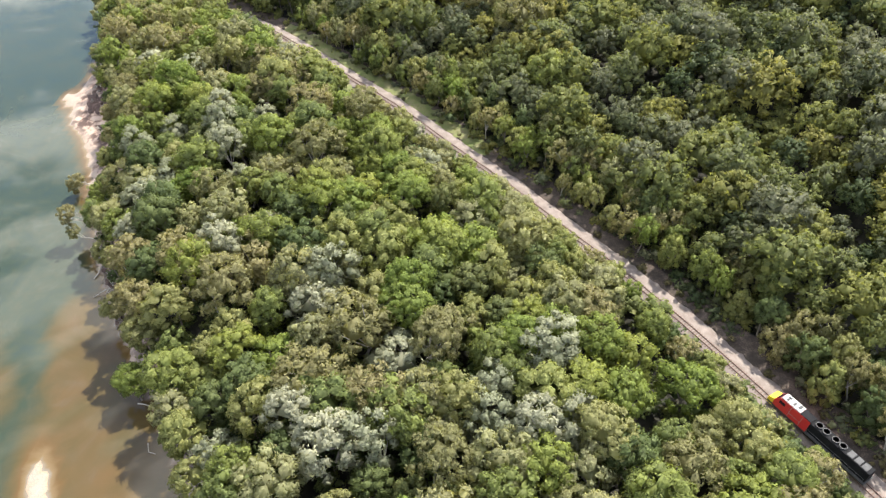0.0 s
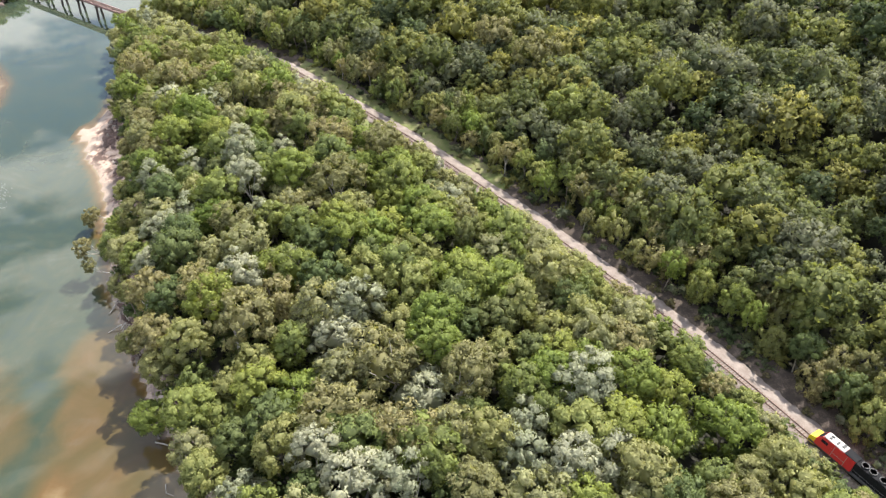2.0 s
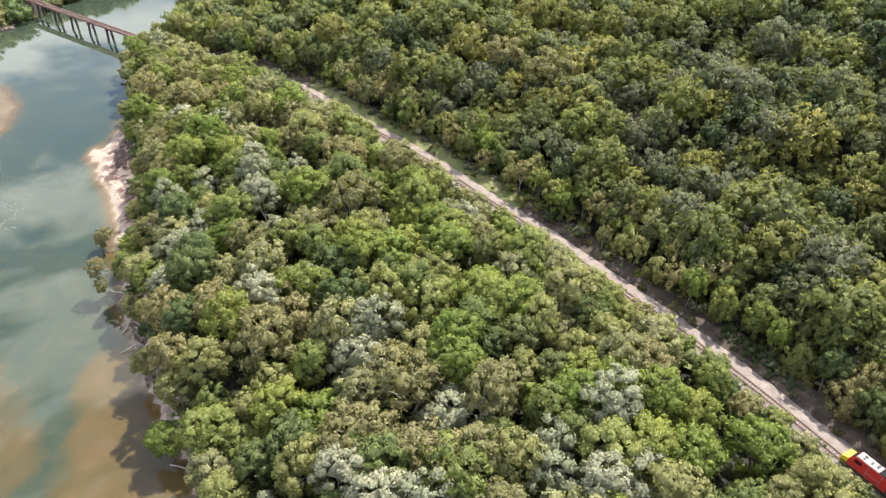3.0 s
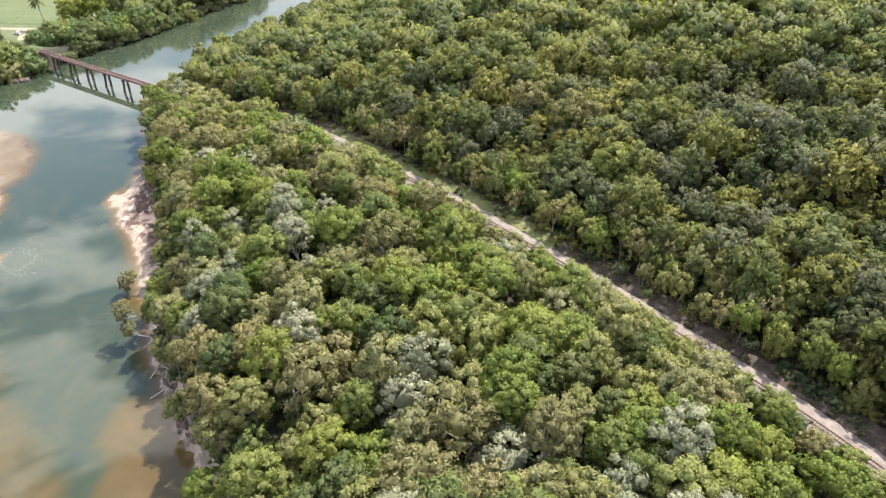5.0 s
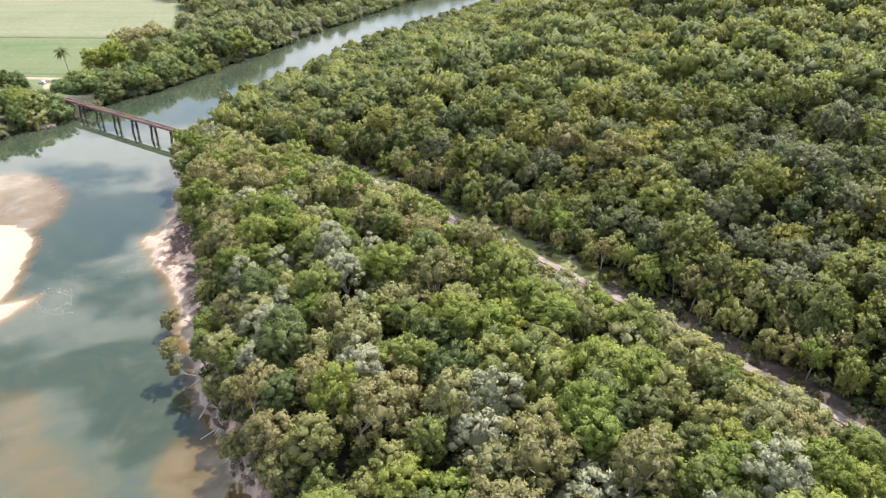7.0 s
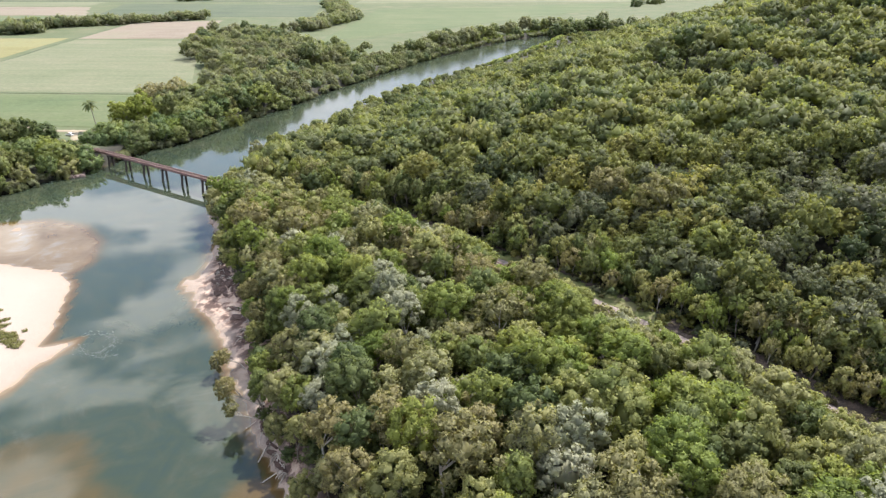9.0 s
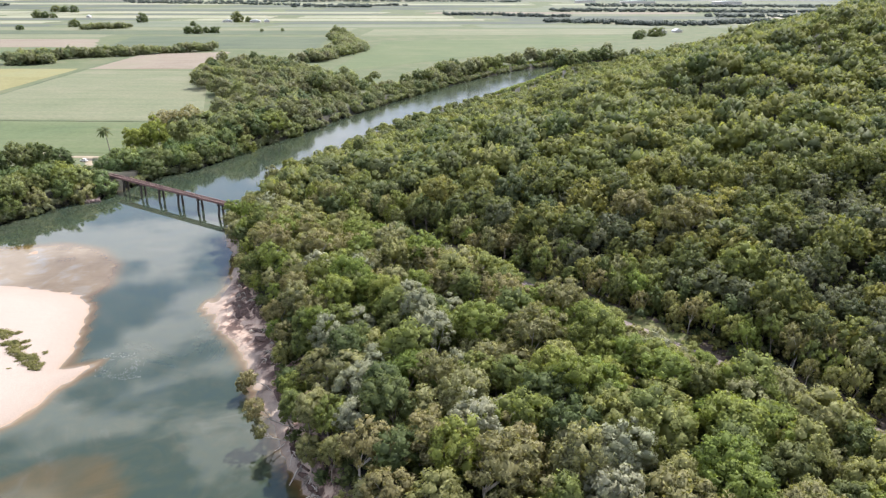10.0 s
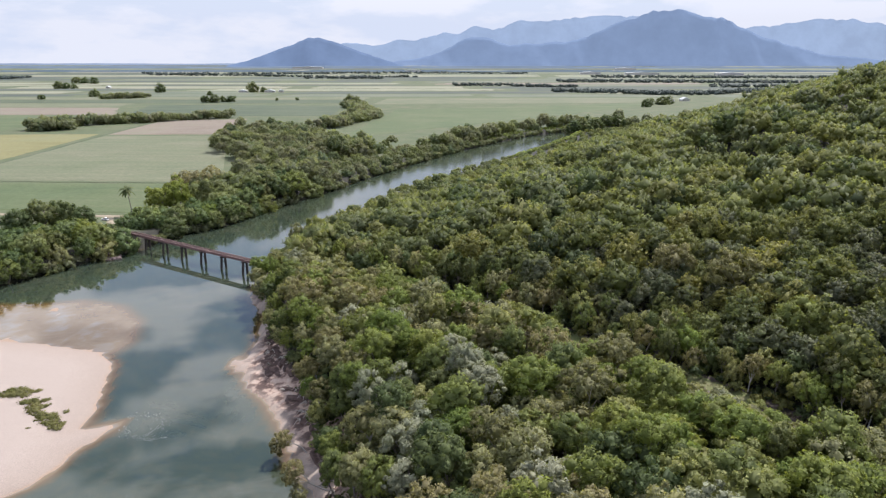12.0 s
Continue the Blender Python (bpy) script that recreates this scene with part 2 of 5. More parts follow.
# ---- plan ----
NEAR_BANK = [(-10, -300), (-20, -60), (-28, 0), (-38, 40), (-49, 62), (-58.3, 77), (-62, 83), (-68, 91), (-74, 98.3), (-78.6, 104.4), (-83.8, 113), (-91.5, 126), (-98.4, 142), (-104.8, 155.5), (-108.6, 163), (-112.6, 170.5), (-117.4, 178), (-123.5, 184.6), (-127, 192), (-129, 200), (-130, 210), (-130.2, 222), (-134, 242), (-142, 258), (-146, 280), (-144, 300), (-141, 340), (-131, 392), (-118, 426), (-104, 475), (-84, 514), (-66, 550), (-46, 587), (-17, 637), (24, 723), (59, 803), (80, 862), (112, 888), (170, 902), (260, 908), (420, 900)]
FAR_BANK = [(-420, -300), (-400, 0), (-380, 100), (-330, 180), (-290, 235), (-249, 276), (-240, 292), (-232, 309), (-218, 328), (-214, 346), (-207, 364), (-197, 373),
            (-189, 392), (-178, 428), (-156, 479), (-136, 538), (-113, 596), (-78, 677), (-31, 771), (28, 866), (80, 915), (160, 945), (260, 960), (420, 955)]
TRACK = [(150, -110), (116, -28), (100, 4), (83, 38), (66.3, 67.3), (60, 77.4), (52.8, 89.1), (44.5, 102), (34.7, 115.8), (23.4, 130.2), (10.4, 147.1), (-4.7, 164.9),
         (-22.3, 186), (-42.4, 207), (-60.5, 226), (-77, 241.5), (-108, 263), (-146, 286), (-190, 316), (-237, 348), (-262, 366), (-300, 396)]
RAIL_Z = 8.0
SANDBAR = [(-240, 205), (-212, 218), (-200, 216), (-190, 213.5), (-176, 209), (-168, 201), (-163.5, 186), (-159, 171.5), (-158, 162.5), (-152, 165), (-149.8, 166.2),
           (-152, 158), (-155, 151), (-154.4, 147), (-156.5, 139), (-161, 134), (-172, 118), (-195, 100), (-225, 120), (-245, 160)]
SHOAL = [(-250, 250), (-222, 251), (-205, 256), (-189, 250), (-177, 236), (-171, 218), (-175, 200), (-240, 195)]


SHELF = [(-92, 112), (-95, 105), (-91, 94), (-86.5, 83), (-83.5, 74), (-80, 60), (-74, 30), (-40, 30), (-49, 62), (-65, 87), (-80, 106), (-86, 114)]
FLATS = [(-149, 118), (-145, 126), (-135, 130), (-124, 125), (-117, 113), (-110, 106), (-103, 100), (-95, 92), (-90, 80), (-85, 30), (-190, 30), (-170, 100)]


def seg_dist(px, py, line, closed=False):
    """Distance of points to a line of corners."""
    best = np.full(px.shape, 1e9)
    pts = list(line) + ([line[0]] if closed else [])
    for (ax, ay), (bx, by) in zip(pts[:-1], pts[1:]):
        dx, dy = bx - ax, by - ay
        t = np.clip(((px - ax) * dx + (py - ay) * dy) / (dx * dx + dy * dy), 0, 1)
        best = np.minimum(best, np.hypot(px - ax - t * dx, py - ay - t * dy))
    return best


def inside(px, py, ring):
    res = np.zeros(px.shape, bool)
    for (ax, ay), (bx, by) in zip(ring, ring[1:] + ring[:1]):
        cross = ((ay > py) != (by > py)) & (px < (bx - ax) * (py - ay) / ((by - ay) or 1e-9) + ax)
        res ^= cross
    return res


def smooth(a, b, v):
    t = np.clip((v - a) / (b - a), 0, 1)
    return t * t * (3 - 2 * t)


def wave(px, py, size, seed):
    """Soft unevenness between -1 and 1."""
    out = np.zeros(px.shape)
    rng = np.random.RandomState(seed)
    for k in range(6):
        a, ph, f = rng.uniform(0, 6.28), rng.uniform(0, 6.28), rng.uniform(0.6, 1.9) / size
        out += np.sin((px * math.cos(a) + py * math.sin(a)) * f * 6.28 + ph)
    return out / 3.2


RIVER = NEAR_BANK + FAR_BANK[::-1]


def blob(px, py, cx, cy, rx, ry, turn):
    c, s = math.cos(radians(turn)), math.sin(radians(turn))
    u, v = (px - cx) * c + (py - cy) * s, -(px - cx) * s + (py - cy) * c
    return np.exp(-((u / rx) ** 2 + (v / ry) ** 2))


def side_of_track(px, py):
    """Signed distance to the track: positive on the hill's side."""
    best, sign = np.full(px.shape, 1e9), np.ones(px.shape)
    for (ax, ay), (bx, by) in zip(TRACK[:-1], TRACK[1:]):
        dx, dy = bx - ax, by - ay
        t = np.clip(((px - ax) * dx + (py - ay) * dy) / (dx * dx + dy * dy), 0, 1)
        d = np.hypot(px - ax - t * dx, py - ay - t * dy)
        near = d < best
        best = np.where(near, d, best)
        sign = np.where(near, np.sign(dy * (px - ax) - dx * (py - ay)), sign)
    return best * sign


def sag(py):
    """How far the line drops towards the bridge."""
    return -1.3 * smooth(225, 284, py)


def terrain(px, py):
    """Height of the ground, with how far it is meadow and eroded bank."""
    dn, df = seg_dist(px, py, NEAR_BANK), seg_dist(px, py, FAR_BANK)
    wet = inside(px, py, RIVER)
    near = dn < df
    d = np.minimum(dn, df)
    # dry land
    hill = side_of_track(px, py)
    north = smooth(300, 360, py)
    rr = np.where(near, np.minimum(hill, dn * 0.98 * (1 - north) + north * 1.25 * np.maximum(dn - 45, 0)), 0)
    rise = np.interp(rr, [0, 14, 50, 107, 285, 420, 700], [0, 0.8, 7.0, 19, 66.5, 101, 138])
    rise = rise + smooth(20, 90, rr) * 3.0 * wave(px, py, 120, 3)
    flat = 5.2 + 0.6 * wave(px, py, 60, 5)
    sand = np.exp(-((py - 178) / 50) ** 4)
    edge = np.interp(d + 1.0 * wave(px, py, 14, 8), [0, 1.0, 3, 6, 14], [0.3, 1.4, 3.0, 4.2, 5.0]) * (1 - sand) + sand * np.interp(d + 1.2 * wave(px, py, 14, 8), [0, 3, 7, 11, 15], [0.12, 0.6, 1.6, 3.0, 4.8])
    edge = np.where(near, edge, np.interp(d, [0, 0.8, 3], [2.4, 3.8, 4.4]))
    land = np.minimum(np.where(near, flat, 4.6 + 0.2 * wave(px, py, 60, 5)), edge + 0.4) + rise
    td = np.abs(hill)
    dry_track = smooth(3, 9, d) * smooth(11, 3.4, td)
    land = land * (1 - dry_track) + (RAIL_Z - 0.55 + sag(py)) * dry_track
    land = land + np.where(near, 0, 1) * 56 * np.clip((py - 1100) / 3600, 0, 2) ** 1.7
    # bed of the river
    bed = -np.where(near, np.interp(d, [0, 2, 5, 12, 40], [0.05, 0.9, 1.8, 2.4, 2.8]), np.interp(d, [0, 4, 12, 40], [0.8, 1.6, 2.2, 2.7])) + 0.25 * wave(px, py, 35, 11)
    bar_d = seg_dist(px, py, SANDBAR, True)
    bar_in = inside(px, py, SANDBAR)
    bar = np.where(bar_in, np.interp(bar_d, [0, 3, 12], [0.02, 0.42, 1.0]), -np.interp(bar_d, [0, 0.8, 2.6, 6], [0.0, 0.4, 1.5, 3.0]))
    bed = np.maximum(bed, bar)
    sh_d = seg_dist(px, py, SHOAL, True)
    shoal = np.where(inside(px, py, SHOAL), -0.26 + 0.15 * wave(px, py, 24, 21) + 0.05 * wave(px, py, 9, 23) + 0.1 * np.minimum(sh_d, 10) / 10, -0.35 - np.interp(sh_d, [0, 12], [0, 2.6]))
    bed = np.maximum(bed, shoal)
    warp = 1 + 0.10 * wave(px, py, 22, 51)
    for ring, deep, slope in ((SHELF, -0.72, 5.0), (FLATS, -1.0, 8.0)):
        rd = seg_dist(px, py, ring, True) * np.where(inside(px, py, ring), 1, -1) + 1.6 * wave(px, py, 16, 53)
        bed = np.maximum(bed, deep - 1.5 + 1.5 * smooth(-slope, slope * 0.5, rd) + 0.13 * wave(px, py, 13, 57) + 0.1 * wave(px, py, 30, 59))
    bed = np.maximum(bed, -1.3 + 1.75 * blob(px, py, -78.5, 64, 13, 3.6, 112) * warp)
    beach = np.maximum(blob(px, py, -131, 200, 9, 4, 110), 0.75 * blob(px, py, -104, 150, 16, 3.5, 117))
    bed = np.maximum(bed, -2.7 + 2.95 * np.clip(beach * 1.25, 0, 1))
    z = np.where(wet, bed, land)
    meadow = np.where(near, 0.0, 1.0) * smooth(6, 14, d)
    bank = np.where(near, np.where(wet, 0.0, smooth(0.3, 2.6, d + 1.5 * wave(px, py, 9, 31))), 0.0)
    # mask for the far bank's soil, whose colour already holds the overhang's shade
    shaded_soil = np.where(near, 0.0, np.where(wet, smooth(16, 8, d), 1.0))
    return z, meadow, bank, shaded_soil


def lines(a, b, step, low, high, grow=1.075):
    v = list(np.arange(a, b + 0.01, step))
    s = step
    while v[-1] < high:
        s *= grow
        v.append(v[-1] + s)
    s = step
    while v[0] > low:
        s *= grow
        v.insert(0, v[0] - s)
    return np.array(v)


def mesh_from(name, verts, quads, material, smooth_faces=False, tris=False):
    """A mesh from arrays of corners and of faces with three or four corners each."""
    me = bpy.data.meshes.new(name)
    n, k = len(quads), (3 if tris else 4)
    me.vertices.add(len(verts))
    me.vertices.foreach_set("co", np.asarray(verts, np.float32).ravel())
    me.loops.add(n * k)
    me.loops.foreach_set("vertex_index", np.asarray(quads, np.int32).ravel())
    me.polygons.add(n)
    me.polygons.foreach_set("loop_start", np.arange(0, n * k, k, dtype=np.int32))
    me.update(calc_edges=True)
    if smooth_faces:
        me.polygons.foreach_set("use_smooth", np.ones(n, bool))
    me.materials.append(material)
    return me


def grid_quads(nx, ny):
    i = np.arange((nx - 1) * (ny - 1))
    a = (i // (nx - 1)) * nx + i % (nx - 1)
    return np.stack([a, a + 1, a + nx + 1, a + nx], 1)


def floats(me, name, values):
    me.attributes.new(name, "FLOAT", "POINT").data.foreach_set("value", np.asarray(values, np.float32))


def part(name, bm, material, parent=None, label=""):
    me = bpy.data.meshes.new(name)
    bm.to_mesh(me)
    bm.free()
    me.materials.append(material)
    ob = new(name, me)
    ob.parent = parent
    if label:
        tagged(ob, label)
    return ob


# ---- ground, water ----
xs, ys = lines(-270, 150, 2.4, -4800, 4800), np.concatenate([lines(30, 420, 2.4, -1200, 420), lines(425, 1000, 5.0, 425, 4930)])
gx, gy = np.meshgrid(xs, ys)
gz, meadow, bank, shaded_soil = terrain(gx.ravel(), gy.ravel())
gz = gz.reshape(len(ys), len(xs))


def ground_z(x, y):
    """Height of the ground sheet at a place."""
    i, j = min(max(int(np.searchsorted(xs, x)) - 1, 0), len(xs) - 2), min(max(int(np.searchsorted(ys, y)) - 1, 0), len(ys) - 2)
    u, v = (x - xs[i]) / (xs[i + 1] - xs[i]), (y - ys[j]) / (ys[j + 1] - ys[j])
    return float((gz[j, i] * (1 - u) + gz[j, i + 1] * u) * (1 - v) + (gz[j + 1, i] * (1 - u) + gz[j + 1, i + 1] * u) * v)


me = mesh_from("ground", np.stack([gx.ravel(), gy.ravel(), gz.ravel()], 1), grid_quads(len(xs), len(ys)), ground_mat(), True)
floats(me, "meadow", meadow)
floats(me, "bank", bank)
floats(me, "shaded_soil", shaded_soil)
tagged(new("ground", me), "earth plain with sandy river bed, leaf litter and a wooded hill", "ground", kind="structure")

wi, wj = np.where((xs > -720) & (xs < 440))[0], np.where((ys > -310) & (ys < 975))[0]
vx, vy = np.meshgrid(xs[wi], ys[wj])
me = mesh_from("water", np.stack([vx.ravel(), vy.ravel(), np.zeros(vx.size)], 1), grid_quads(len(wi), len(wj)), water_mat(), True)
floats(me, "bed", gz[np.ix_(wj, wi)].ravel())
tagged(new("water", me), "calm blue-grey river over pale sand shoals", "water", kind="structure")


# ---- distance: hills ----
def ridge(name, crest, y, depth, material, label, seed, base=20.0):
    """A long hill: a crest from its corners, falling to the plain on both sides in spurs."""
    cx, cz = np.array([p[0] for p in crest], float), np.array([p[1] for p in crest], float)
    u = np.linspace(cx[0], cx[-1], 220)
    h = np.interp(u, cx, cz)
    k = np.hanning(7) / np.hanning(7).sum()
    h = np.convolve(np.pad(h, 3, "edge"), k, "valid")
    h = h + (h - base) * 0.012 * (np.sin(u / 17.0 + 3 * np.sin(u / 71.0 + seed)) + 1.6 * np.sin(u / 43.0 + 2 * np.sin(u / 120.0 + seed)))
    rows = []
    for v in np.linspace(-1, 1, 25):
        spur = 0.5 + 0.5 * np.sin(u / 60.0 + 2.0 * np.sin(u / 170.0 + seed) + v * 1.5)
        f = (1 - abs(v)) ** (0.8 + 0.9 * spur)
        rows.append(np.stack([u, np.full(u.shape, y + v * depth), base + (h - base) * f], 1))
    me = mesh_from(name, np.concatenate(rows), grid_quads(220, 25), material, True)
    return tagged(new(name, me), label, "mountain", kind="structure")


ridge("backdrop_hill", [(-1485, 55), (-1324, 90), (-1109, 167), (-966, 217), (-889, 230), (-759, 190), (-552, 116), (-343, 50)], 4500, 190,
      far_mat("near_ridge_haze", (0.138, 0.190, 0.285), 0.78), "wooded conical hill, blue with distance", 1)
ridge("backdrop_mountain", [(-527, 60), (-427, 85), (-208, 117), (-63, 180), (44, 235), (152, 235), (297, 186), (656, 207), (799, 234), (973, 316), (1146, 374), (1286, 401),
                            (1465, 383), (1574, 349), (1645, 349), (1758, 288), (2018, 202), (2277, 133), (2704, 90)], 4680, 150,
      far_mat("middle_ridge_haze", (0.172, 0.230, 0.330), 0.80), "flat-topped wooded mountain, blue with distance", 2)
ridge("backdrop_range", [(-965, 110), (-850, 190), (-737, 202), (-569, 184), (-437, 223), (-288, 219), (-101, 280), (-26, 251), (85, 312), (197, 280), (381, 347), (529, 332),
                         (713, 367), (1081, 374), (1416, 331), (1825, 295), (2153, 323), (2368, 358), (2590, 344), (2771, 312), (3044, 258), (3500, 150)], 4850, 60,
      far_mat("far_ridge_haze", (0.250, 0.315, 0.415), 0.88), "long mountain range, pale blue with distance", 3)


# ---- railway ----
def glide(points, step):
    """Even points along a smooth curve through the corners given, and their headings."""
    p = np.array(points, float)
    p = np.vstack([2 * p[0] - p[1], p, 2 * p[-1] - p[-2]])
    out = []
    for a, b, c, d in zip(p[:-3], p[1:-2], p[2:-1], p[3:]):
        for t in np.linspace(0, 1, 40, endpoint=False):
            out.append(0.5 * (2 * b + (c - a) * t + (2 * a - 5 * b + 4 * c - d) * t * t + (3 * b - a - 3 * c + d) * t ** 3))
    out = np.array(out)
    s = np.r_[0, np.cumsum(np.hypot(*np.diff(out, axis=0).T))]
    q = np.arange(0, s[-1], step)
    out = np.stack([np.interp(q, s, out[:, 0]), np.interp(q, s, out[:, 1])], 1)
    g = np.gradient(out, axis=0)
    return out, g / np.hypot(g[:, 0], g[:, 1])[:, None], q


RAIL, RAIL_DIR, RAIL_S = glide(TRACK, 0.65)
RAIL_N = np.stack([RAIL_DIR[:, 1], -RAIL_DIR[:, 0]], 1)
i_bridge = int(np.argmin(np.hypot(RAIL[:, 0] + 143.5, RAIL[:, 1] - 284.5)))
i_over = int(np.argmin(np.hypot(RAIL[:, 0] + 224, RAIL[:, 1] - 339)))


def ribbon(name, section, i0, i1, material, wobble=0.0, seed=1, step=2):
    """A strip along the track with the cross-section given as (offset, height)."""
    rng = np.random.RandomState(seed)
    ids = list(range(i0, i1, step))
    rows = []
    for i in ids:
        for k, (o, h) in enumerate(section):
            o2 = o + (rng.uniform(-wobble, wobble) if k in (0, len(section) - 1) else 0)
            rows.append((*(RAIL[i] + RAIL_N[i] * o2), h + float(sag(RAIL[i][1]))))
    n = len(section)
    return mesh_from(name, rows, grid_quads(n, len(ids))[:, ::-1], material, True)


bed = ribbon("ballast_bed", [(-2.6, RAIL_Z - 0.8), (-1.7, RAIL_Z - 0.22), (1.9, RAIL_Z - 0.22), (3.6, RAIL_Z - 0.42), (4.6, RAIL_Z - 0.8)], 0, i_bridge, BALLAST, 0.35)
tagged(new("ballast_bed", bed), "pinkish-grey gravel railway bed with a bare track beside it", "railway bed", kind="structure")
verge = ribbon("verge", [(-6.5, RAIL_Z - 0.7), (-4.5, RAIL_Z - 0.45), (-2.3, RAIL_Z - 0.5)], 120, i_bridge, VERGE, 0.9, 2)
tagged(new("verge", verge), "strip of bright grass beside the railway", "grass verge", kind="structure")
verge = ribbon("verge", [(3.9, RAIL_Z - 0.55), (4.8, RAIL_Z - 0.38), (6.6, RAIL_Z - 0.1), (9.5, RAIL_Z + 0.35)], 0, i_bridge, LITTER, 0.7, 4)
tagged(new("verge", verge), "brown leaf litter and dry earth at the foot of the hill", "grass verge", kind="structure")

g0, g1 = (int(np.argmin(np.abs(RAIL[:, 1] - v))) for v in (158, 236))
verge = ribbon("verge", [(3.7, RAIL_Z - 0.50), (5.0, RAIL_Z - 0.30), (6.4, RAIL_Z - 0.08), (8.2, RAIL_Z + 0.2)], g0, g1, VERGE, 0.8, 6)
tagged(new("verge", verge), "mown grass strip between the railway and the hillside trees", "grass verge", kind="structure")

track = tagged(new("railway_track"), "rusty narrow-gauge rails on timber sleepers over gravel", "railway track")
for off in (-0.56, 0.56):
    me = ribbon("rail", [(off - 0.07, RAIL_Z - 0.14), (off - 0.05, RAIL_Z), (off + 0.05, RAIL_Z), (off + 0.07, RAIL_Z - 0.14)], 0, len(RAIL), RUST, 0, 1, 3)
    new("rail", me).parent = track


def box(bm, sx, sy, sz, m=None, bevel=0.0):
    r = bmesh.ops.create_cube(bm, size=1.0, matrix=(m or Matrix()) @ Matrix.Diagonal((sx, sy, sz, 1)))
    if bevel:
        es = list({e for v in r["verts"] for e in v.link_edges})
        bmesh.ops.bevel(bm, geom=es, offset=bevel, segments=2, affect="EDGES")
    return r["verts"]


def rod(bm, a, b, r0, r1, n=7):
    a, b = Vector(a), Vector(b)
    q = (b - a).to_track_quat("Z", "Y").to_matrix().to_4x4()
    bmesh.ops.create_cone(bm, cap_ends=True, segments=n, radius1=r0, radius2=r1, depth=(b - a).length, matrix=Matrix.Translation((a + b) / 2) @ q)


# ---- trees ----
ICO_R = (1 + 5 ** 0.5) / 2
ICO = np.array([(a * x, b * y, 0)[k:] + (a * x, b * y, 0)[:k] for k in range(3) for a in (1, -1) for b in (1, -1) for x, y in ((1, ICO_R),)], float) / math.hypot(1, ICO_R)


def unit(v):
    return v / np.maximum(np.linalg.norm(v, axis=-1, keepdims=True), 1e-9)


def hull_faces(pts):
    """Triangles of a small convex body, wound outwards."""
    bm = bmesh.new()
    for p in pts:
        bm.verts.new(p)
    bm.verts.ensure_lookup_table()
    bmesh.ops.convex_hull(bm, input=bm.verts[:])
    bmesh.ops.triangulate(bm, faces=bm.faces[:])
    bm.verts.index_update()
    res = []
    for f in bm.faces:
        i, j, k = (v.index for v in f.verts)
        res.append((i, j, k) if np.dot(np.cross(pts[j] - pts[i], pts[k] - pts[i]), pts[i]) > 0 else (i, k, j))
    bm.free()
    return np.array(res)


ICO_F = hull_faces(ICO)
OCTA = np.array([(1, 0, 0), (-1, 0, 0), (0, 1, 0), (0, -1, 0), (0, 0, 1), (0, 0, -1)], float)
OCTA_F = hull_faces(OCTA)


def crown_form(rng, clumps, leaves, leaf, clump_r, flat=1.0, low=-0.5, ragged=0.10, long=1.5, body=0.82, loose=0.3, round_body=False):
    """A crown of radius 1: a dome of leafy clumps, each a rough body with many small leaf sprays standing off it.
    Corners, triangles and normals that round off clump and dome."""
    squash = np.array([1, 1, flat])
    base, base_f = (ICO, ICO_F) if round_body else (OCTA, OCTA_F)
    vs, fs, nr = [OCTA * 0.55 * squash], [OCTA_F], [OCTA]
    n = len(OCTA)
    lobes = unit(rng.normal(size=(4, 3)) + np.array([0, 0, 0.3]))
    spin = rng.uniform(0, 6.28)
    for k in range(clumps):
        z = 1 - (k + 0.5) / clumps * (1 - low) + rng.uniform(-0.06, 0.06)
        z = min(0.99, max(-0.95, z))
        a = spin + 2.39996 * k + rng.uniform(-0.35, 0.35)
        d = np.array([math.cos(a) * math.sqrt(1 - z * z), math.sin(a) * math.sqrt(1 - z * z), z])
        cr = clump_r * rng.choice([0.6, 0.8, 1.0, 1.2, 1.4]) * rng.uniform(0.85, 1.15)
        r = (1 - 0.75 * clump_r) * (1 + ragged * rng.normal())
        for ld in lobes:
            r *= 1 + 0.12 * max(0.0, (d @ ld - 0.6) / 0.4)
        centre = d * r * squash
        dome = unit(d / squash + np.array([0, 0, 0.1]))
        bv = base * rng.uniform(0.6, 1.3, (len(base), 1)) * np.array([1, 1, 0.85])
        vs.append(centre + bv * cr * body)
        fs.append(base_f + n)
        nr.append(unit(0.5 * dome + 0.8 * unit(bv)))
        n += len(base)
        v = unit(rng.normal(size=(leaves, 3)) + 0.75 * d + np.array([0, 0, 0.25]))
        pos = centre + v * cr * (0.66 + 0.52 * rng.beta(2.0, 2.0, (leaves, 1))) * np.array([1, 1, 0.9])
        face = unit(v + 0.7 * rng.normal(size=(leaves, 3)) + np.array([0, 0, 0.3]))
        t = unit(np.cross(face, rng.normal(size=(leaves, 3))))
        w = np.cross(face, t)
        s = leaf * rng.uniform(0.6, 1.45, (leaves, 1))
        q = np.stack([pos + t * s * long * 0.62, pos - t * s * long * 0.38 + w * s * 0.55, pos - t * s * long * 0.38 - w * s * 0.55], 1).reshape(-1, 3)
        vs.append(q)
        fs.append(np.arange(leaves * 3).reshape(-1, 3) + n)
        nr.append(np.repeat(unit(0.45 * dome + 0.7 * v + loose * rng.normal(size=(leaves, 3))), 3, axis=0))
        n += leaves * 3
    return np.concatenate(vs), np.concatenate(fs), np.concatenate(nr)


def rounded(me, normals):
    """Shade a mesh by the normals given."""
    me.attributes.new("custom_normal", "FLOAT_VECTOR", "POINT").data.foreach_set("vector", np.asarray(normals, np.float32).ravel())


